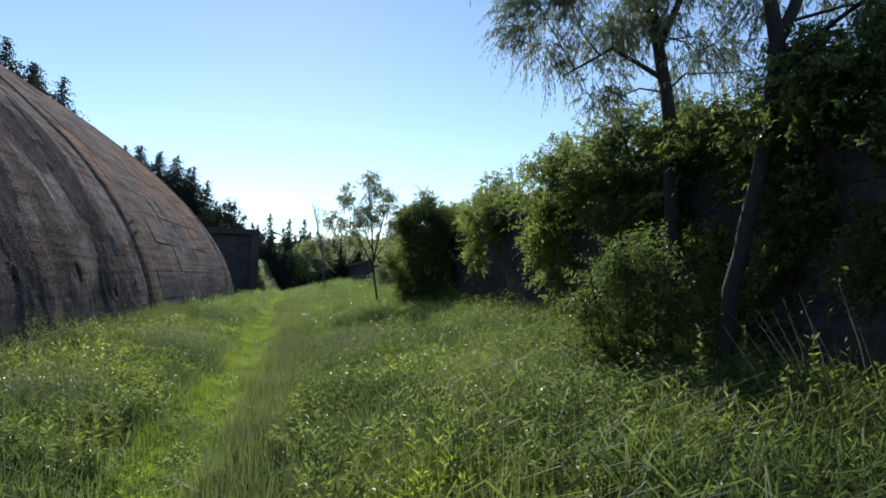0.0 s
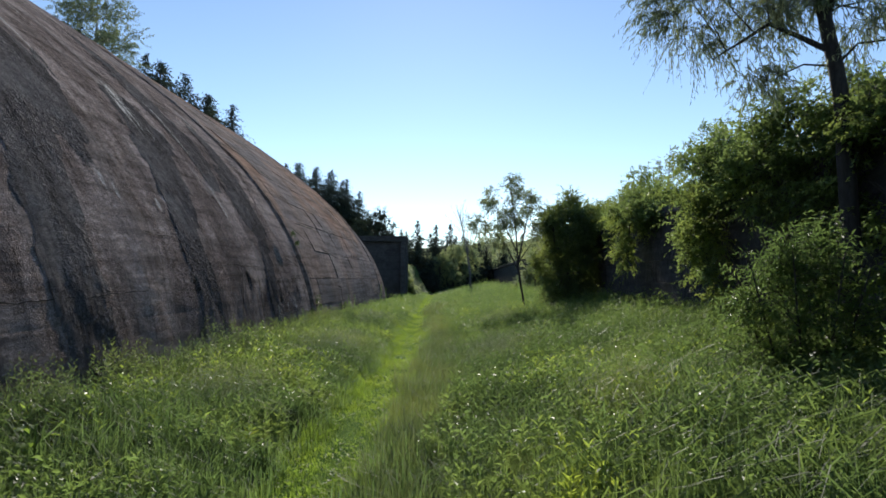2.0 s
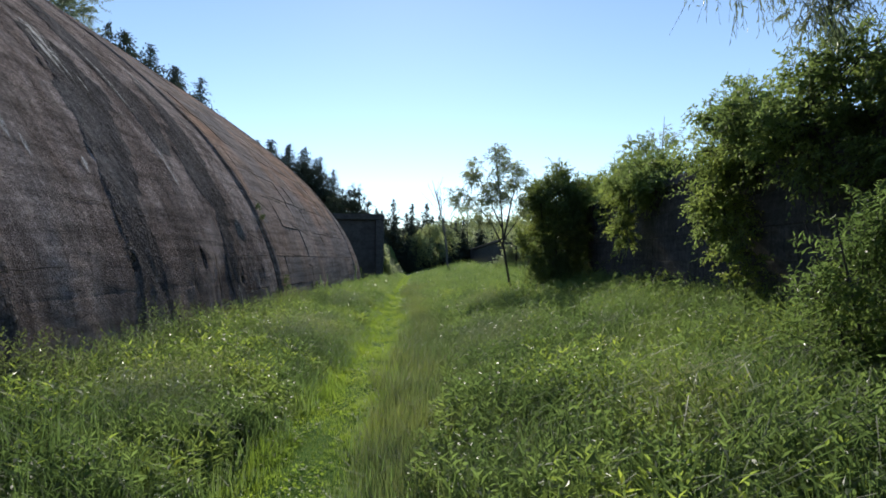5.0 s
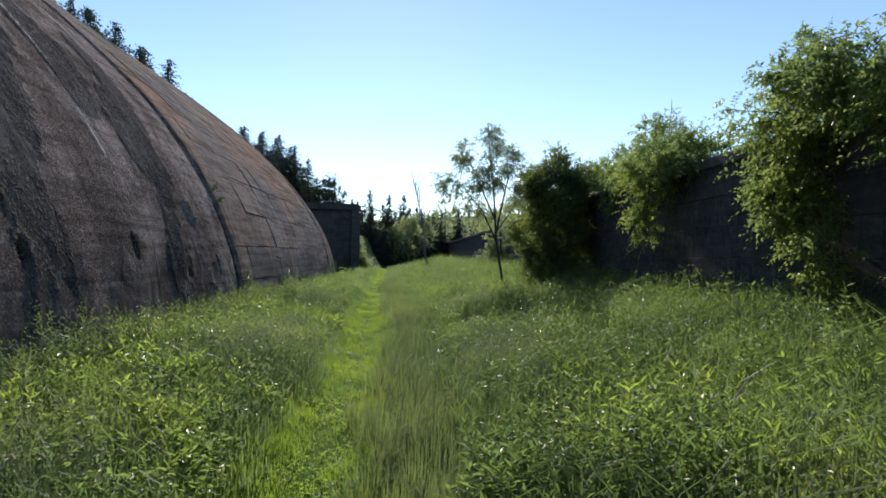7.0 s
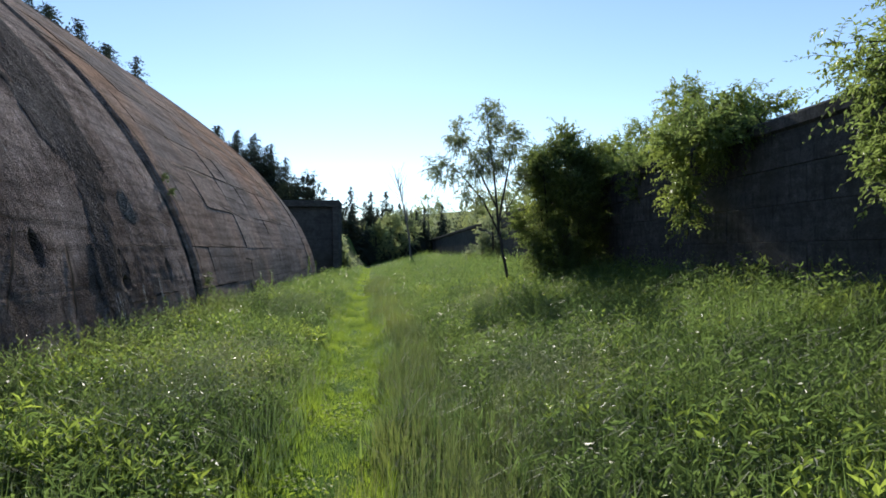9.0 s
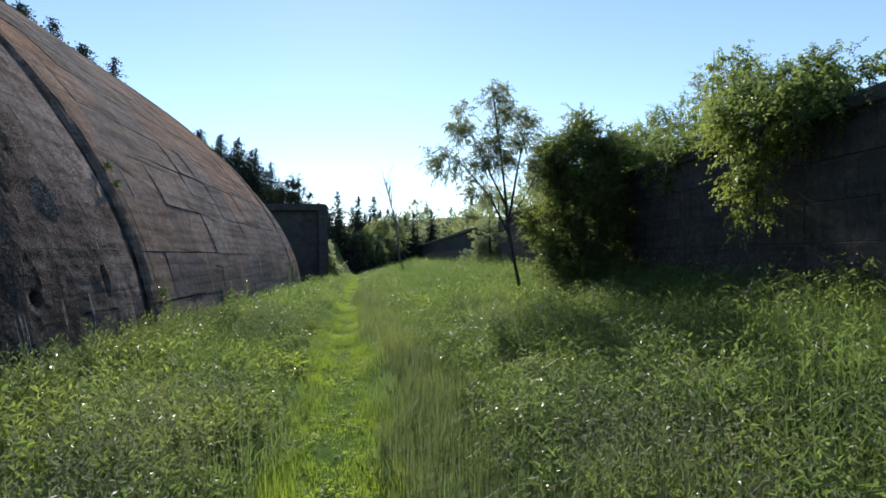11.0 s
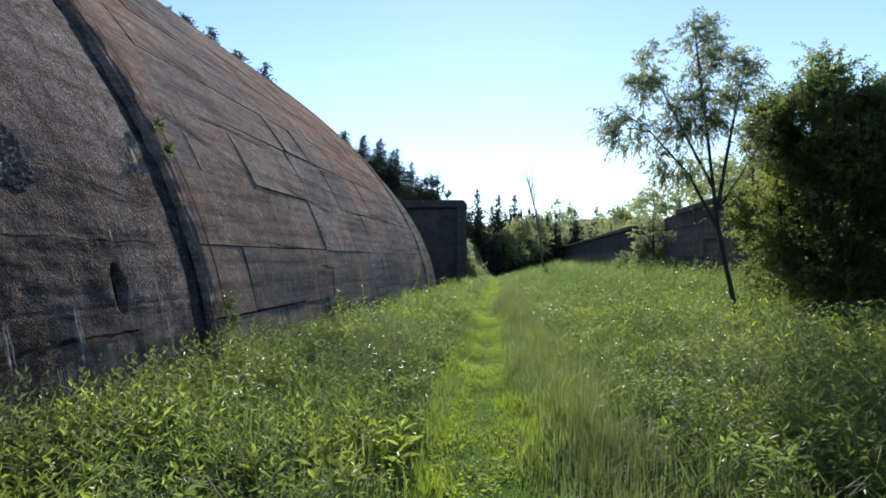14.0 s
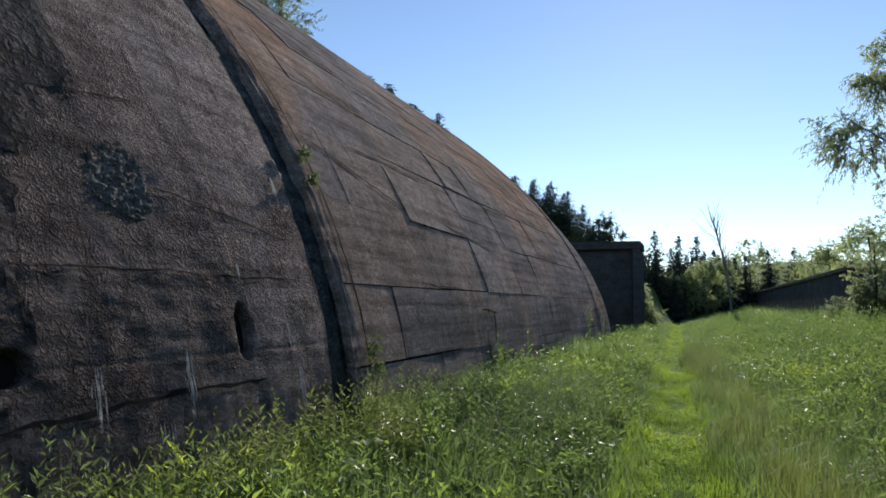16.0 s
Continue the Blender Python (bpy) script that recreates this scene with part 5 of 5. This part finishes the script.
    for cx, cy, rx, ry, count in ((-0.85, 13.8, 0.75, 2.4, 5200), (2.3, 13.3, 0.8, 2.0, 3600), (-1.3, 22, 0.7, 2.5, 2500), (2.6, 20, 0.9, 2.5, 2200), (-1.2, 8.5, 0.6, 1.2, 1500), (3.2, 7.2, 0.8, 1.2, 1300)):
        x, y = cx + rng.normal(0, rx * 0.5, count), cy + rng.normal(0, ry * 0.5, count)
        h = tall_side(x, y) * rng.uniform(0.75, 1.3, count)
        p = np.stack([x, y, ground_z(x, y) + h], 1)
        v, f = leaf_arrays(rng, p, 0.035, 0.012, -0.4, 0.3)
        V.append(v), F.append(f + n)
        n += len(v)
        v, f = blades(rng, x, y, h * 1.02, np.full(count, 0.003), 0.12)
        V.append(v), F.append(f + n)
        n += len(v)
    tagged(new("seed_grass", mesh_np("seed_grass", np.concatenate(V), np.concatenate(F), M_SEED)), "drifts of pale grass in seed among the weeds", "grass", kind="stuff")
    # low broad-leaved weeds
    V, F, n = [], [], 0
    for count, y0, y1, leaf, per in ((9500, 1.5, 26, (0.05, 0.026), 30), (10000, 26, 50, (0.085, 0.036), 12)):
        x, y = scatter(rng, count, -2.8, 6.5, y0, y1)
        d = track_d(x, y)
        dens = clumpy(x, y, 14, 0.9)
        keep = ((d < -0.5) | (d > 1.2 + 0.4 * clumpy(x, y, 16, 0.6))) & (dens > np.where(d < 0, -0.2, -0.45))
        x, y, d = x[keep], y[keep], d[keep]
        h = tall_side(x, y) * rng.uniform(0.6, 1.2, len(x)) * (1 + 0.25 * clumpy(x, y, 15, 0.8))
        u = rng.uniform(0.25, 1.0, (len(x), per))
        ang = rng.uniform(0, 2 * np.pi, (len(x), per))
        rad = 0.05 + 0.06 * (1 - u)
        p = np.stack([x[:, None] + rad * np.cos(ang), y[:, None] + rad * np.sin(ang), ground_z(x, y)[:, None] + h[:, None] * u], -1)
        away = (x > -2.1 + 0.3 * clumpy(x, y, 18, 1.1)) | (y > 24)
        v, f = leaf_arrays(rng, p[away].reshape(-1, 3), leaf[0], leaf[1], 0.05, 0.2, 0.55)
        V.append(v), F.append(f + n)
        n += len(v)
    # nettles along the hangar's foot
    x, y = scatter(rng, 3000, -2.62, -1.8, 3, 24)
    keep = (x < -2.0 + 0.3 * clumpy(x, y, 18, 1.1)) & (clumpy(x, y, 19, 0.9) > rng.uniform(-1.2, 0.3, len(x)))
    x, y = x[keep], y[keep]
    v, f = herbs(rng, x, y, rng.uniform(0.4, 0.85, len(x)) * (1 + 0.25 * clumpy(x, y, 20, 0.7)), rng.uniform(0.6, 1.0, len(x)), 24)
    tagged(new("nettles", mesh_np("nettles", v, f, M_NETTLE)), "dull dark nettles crowding along the hangar's foot", "weeds", kind="stuff")
    tagged(new("weeds", mesh_np("weeds", np.concatenate(V), np.concatenate(F), M_WEED)), "knee-high broad-leaved weeds among the meadow grass", "weeds", kind="stuff")
    # leafy upright herbs with stems and rows of long leaves
    V, F, n = [], [], 0
    for count, y0, y1, size, per in ((15500, 1.6, 20, 1.0, 18), (6500, 20, 34, 1.25, 13), (3500, 34, 52, 1.7, 9)):
        x, y = scatter(rng, count, -2.6, 6.45, y0, y1)
        d = track_d(x, y)
        keep = ((d < -0.62 - 0.2 * clumpy(x, y, 61, 1.2)) | (d > 1.45 + 0.5 * clumpy(x, y, 62, 0.6))) & (clumpy(x, y, 63, 0.8) > rng.uniform(-0.7, 0.55, count)) & ((x > -2.0) | (y > 23))
        x, y = x[keep], y[keep]
        h = tall_side(x, y) * rng.uniform(0.5, 1.12, len(x)) * (1 + 0.3 * clumpy(x, y, 64, 0.7))
        v, f = herbs(rng, x, y, h, size * rng.uniform(0.75, 1.25, len(x)), per)
        V.append(v), F.append(f + n)
        n += len(v)
    # bright clumps of a broader-leaved herb
    cx, cy = scatter(rng, 170, -2.1, 6.2, 2.0, 27)
    cd = track_d(cx, cy)
    ok = (cd < -0.95) | (cd > 1.9)
    cx, cy = cx[ok], cy[ok]
    size = rng.uniform(0.14, 0.34, len(cx))
    x, y = (np.repeat(q, 26) for q in (cx, cy))
    x, y = x + rng.normal(0, 1, len(x)) * np.repeat(size, 26), y + rng.normal(0, 1, len(y)) * np.repeat(size, 26)
    v, f = herbs(rng, x, y, tall_side(x, y) * rng.uniform(0.7, 1.12, len(x)), rng.uniform(1.0, 1.6, len(x)), 13)
    tagged(new("broad_herbs", mesh_np("broad_herbs", v, f, M_BRIGHT)), "bright yellow-green clumps of broad-leaved herbs", "weeds", kind="stuff")
    tagged(new("leafy_herbs", mesh_np("leafy_herbs", np.concatenate(V), np.concatenate(F), M_HERB)), "dense upright herbs with long glossy leaves beside the path", "weeds", kind="stuff")


build_meadow()


def build_tall_weed(seed, h):
    """One tall narrow-leaved weed at the origin."""
    rng = np.random.default_rng(seed)
    t = new("tall_weed")
    tagged(t, "tall leafy weed standing above the meadow", "plant", "tall weeds by the walls")
    tb = Tubes()
    lean = rng.normal(0, 0.06, 2)
    tb.add([(0, 0, -0.05), (lean[0] * 0.4, lean[1] * 0.4, h * 0.5), (lean[0], lean[1], h)], [0.008, 0.006, 0.002], 5)
    part("stem", tb.mesh("stem", M_SHORT), t)
    u = np.repeat(np.linspace(0.25, 1.0, 20), 4)
    p = np.stack([lean[0] * u, lean[1] * u, h * u], 1) + rng.normal(0, 0.008, (len(u), 3))
    v, f = leaf_arrays(rng, p, 0.048, 0.019, -0.12, 0.15, 0.45)
    part("leaves", mesh_np("leaves", v, f, M_WEED), t)
    return t


def plant_tall_weeds():
    rng = np.random.default_rng(130)
    kinds = [build_tall_weed(131, 1.2), build_tall_weed(132, 1.38), build_tall_weed(133, 1.05)]
    for k in range(84):
        if k < 72:
            x, y = rng.uniform(4.6, 6.3), rng.uniform(6, 24)
        elif k < 80:
            x, y = rng.uniform(4.2, 6.0), rng.uniform(4, 7.5)
        else:
            x, y = rng.uniform(-2.4, -1.6), rng.uniform(21, 30)
        m = pose(x, y, float(ground_z(x, y)), 0, 0, rng.uniform(0, 360))
        if k < 3:
            kinds[k].matrix_basis = m
        else:
            copy_thing(kinds[k % 3], m)


plant_tall_weeds()


def build_dock(seed):
    """A rosette of large pale leaves at the origin."""
    rng = np.random.default_rng(seed)
    t = new("dock_plant")
    tagged(t, "broad-leaved dock with large bright leaves", "plant", "docks in the meadow")
    for k in range(9):
        a, up = rng.uniform(0, 6.3), rng.uniform(0.5, 1.1)
        ln, wd = rng.uniform(0.16, 0.26), rng.uniform(0.06, 0.1)
        base = np.array((0.05 * math.cos(a), 0.05 * math.sin(a), rng.uniform(0.25, 0.62)))
        d, sd = np.array((math.cos(a), math.sin(a), up)), np.array((-math.sin(a), math.cos(a), 0))
        d /= np.linalg.norm(d)
        v = []
        for u, w in ((0, 0.1), (0.25, 0.8), (0.55, 1.0), (0.8, 0.6), (1, 0.05)):
            c = base + d * ln * u - np.array((0, 0, 0.10 * u * u))
            v += [c - sd * wd * w / 2 + np.array((0, 0, 0.014 * w)), c, c + sd * wd * w / 2 + np.array((0, 0, 0.014 * w))]
        f = [(3 * i + j, 3 * i + j + 1, 3 * i + j + 4, 3 * i + j + 3) for i in range(4) for j in range(2)]
        part("leaf", mesh_np("leaf", np.array(v), f, M_SHORT, True), t)
    tb = Tubes()
    tb.add([(0, 0, -0.05), (0, 0, 0.3), (0.01, 0, 0.6)], [0.012, 0.009, 0.005], 5)
    part("stem", tb.mesh("stem", M_WEED), t)
    return t


def plant_docks():
    rng = np.random.default_rng(135)
    kinds = [build_dock(136), build_dock(137)]
    spots = [(3.6, 5.6), (3.9, 6.4), (3.2, 9.2), (4.3, 10.1), (3.7, 11.8), (4.6, 13.5), (3.3, 15.1), (4.9, 16.3), (-1.6, 7.6), (-1.9, 9.4), (-1.4, 11.3), (-2.0, 16.6), (-1.7, 18.3), (3.9, 18.7), (-1.5, 5.4), (2.9, 7.3)]
    for k, (x, y) in enumerate(spots):
        m = pose(x, y, float(ground_z(x, y)), 0, 0, rng.uniform(0, 360))
        if k < 2:
            kinds[k].matrix_basis = m
        else:
            copy_thing(kinds[k % 2], m)


plant_docks()


def build_dry_stalks():
    rng = np.random.default_rng(120)
    t = new("dry_stalks")
    t.location = (6.2, 5.3, 0)
    tagged(t, "clump of pale dry dead stalks among the weeds", "plant")
    for k in range(11):
        tb = Tubes()
        b = np.array((rng.normal(0, 0.3), rng.normal(0, 0.4), -0.05))
        d = np.array((-0.45 + rng.normal(0, 0.15), rng.normal(0, 0.25), rng.uniform(1.5, 1.95)))
        tb.add([b, b + d * 0.35 + rng.normal(0, 0.02, 3), b + d * 0.7 + np.array((-0.02, 0, 0.02)), b + d + np.array((-0.12, 0, -0.06))], [0.007, 0.006, 0.005, 0.002], 5)
        part("stalk", tb.mesh("stalk", M_STRAW), t)


build_dry_stalks()


# ---- cast panels of the hangar's far half and slabs of the bunker wall ----
def build_panels():
    rng = np.random.default_rng(140)
    s = 0.15
    row = 0
    while s < 15.5:
        hgt = rng.uniform(0.8, 1.3)
        y = JOINT_Y + 0.20
        first = True
        while y < 35.85:
            wid = rng.uniform(1.4, 2.8) * (0.6 if first and row % 2 else 1)
            first = False
            y1 = min(y + wid, 35.88)
            if 35.88 - y1 < 0.8:
                y1 = 35.88
            g = 0.002 if rng.random() < 0.5 else rng.uniform(0.008, 0.024)
            tilt, lift = rng.normal(0, 0.011), rng.normal(0, 0.004)
            ss, yy = np.linspace(s + g, s + hgt - g * 0.5, 6), np.array([y + g, y1 - g])
            V = []
            for a in ss:
                u = (a - s) / hgt - 0.5
                for b, skirt in ((yy[0], 1), (yy[0], 0), (yy[1], 0), (yy[1], 1)):
                    w = (b - y) / wid - 0.5
                    x, z = arch(a, -0.07 if skirt else lift + tilt * (u + w))
                    V.append((float(x), b, float(z)))
            for a in (ss[0], ss[-1]):
                for b in yy:
                    x, z = arch(a, -0.07)
                    V.append((float(x), b, float(z)))
            F = [(4 * i + k, 4 * i + k + 1, 4 * i + 5 + k, 4 * i + 4 + k) for i in range(5) for k in range(3)]
            F += [(24, 25, 2, 1), (21, 22, 27, 26)]
            part("panel", mesh_np("panel", np.array(V) - HANGAR_O, F, M_PANEL), HANGAR)
            y = y1
        s += hgt
        row += 1


build_panels()


def build_slabs():
    rng = np.random.default_rng(150)
    shared = []
    for k in range(4):
        bm = bmesh.new()
        bmesh.ops.create_cube(bm, size=1)
        for v in bm.verts:
            v.co = (v.co.x * 0.14, v.co.y * (5.985 if k % 2 else 5.99), v.co.z * (0.543 if k % 2 else 0.546))
        bmesh.ops.bevel(bm, geom=bm.edges[:], offset=0.006, segments=1, affect="EDGES")
        me = bpy.data.meshes.new("slab")
        bm.to_mesh(me)
        bm.free()
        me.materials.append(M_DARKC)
        shared.append(me)
    for r in range(6):
        for c in range(10):
            ob = part("slab", shared[(r + c) % 4], BLD_A)
            ob.location = (0.07 + rng.normal(0, 0.006), -18 + 3 + 6 * c + (2.2 if r % 2 else 0.0) - BLD_A_O[1] - 2.1, 0.02 + 0.55 * r + 0.27)


build_slabs()
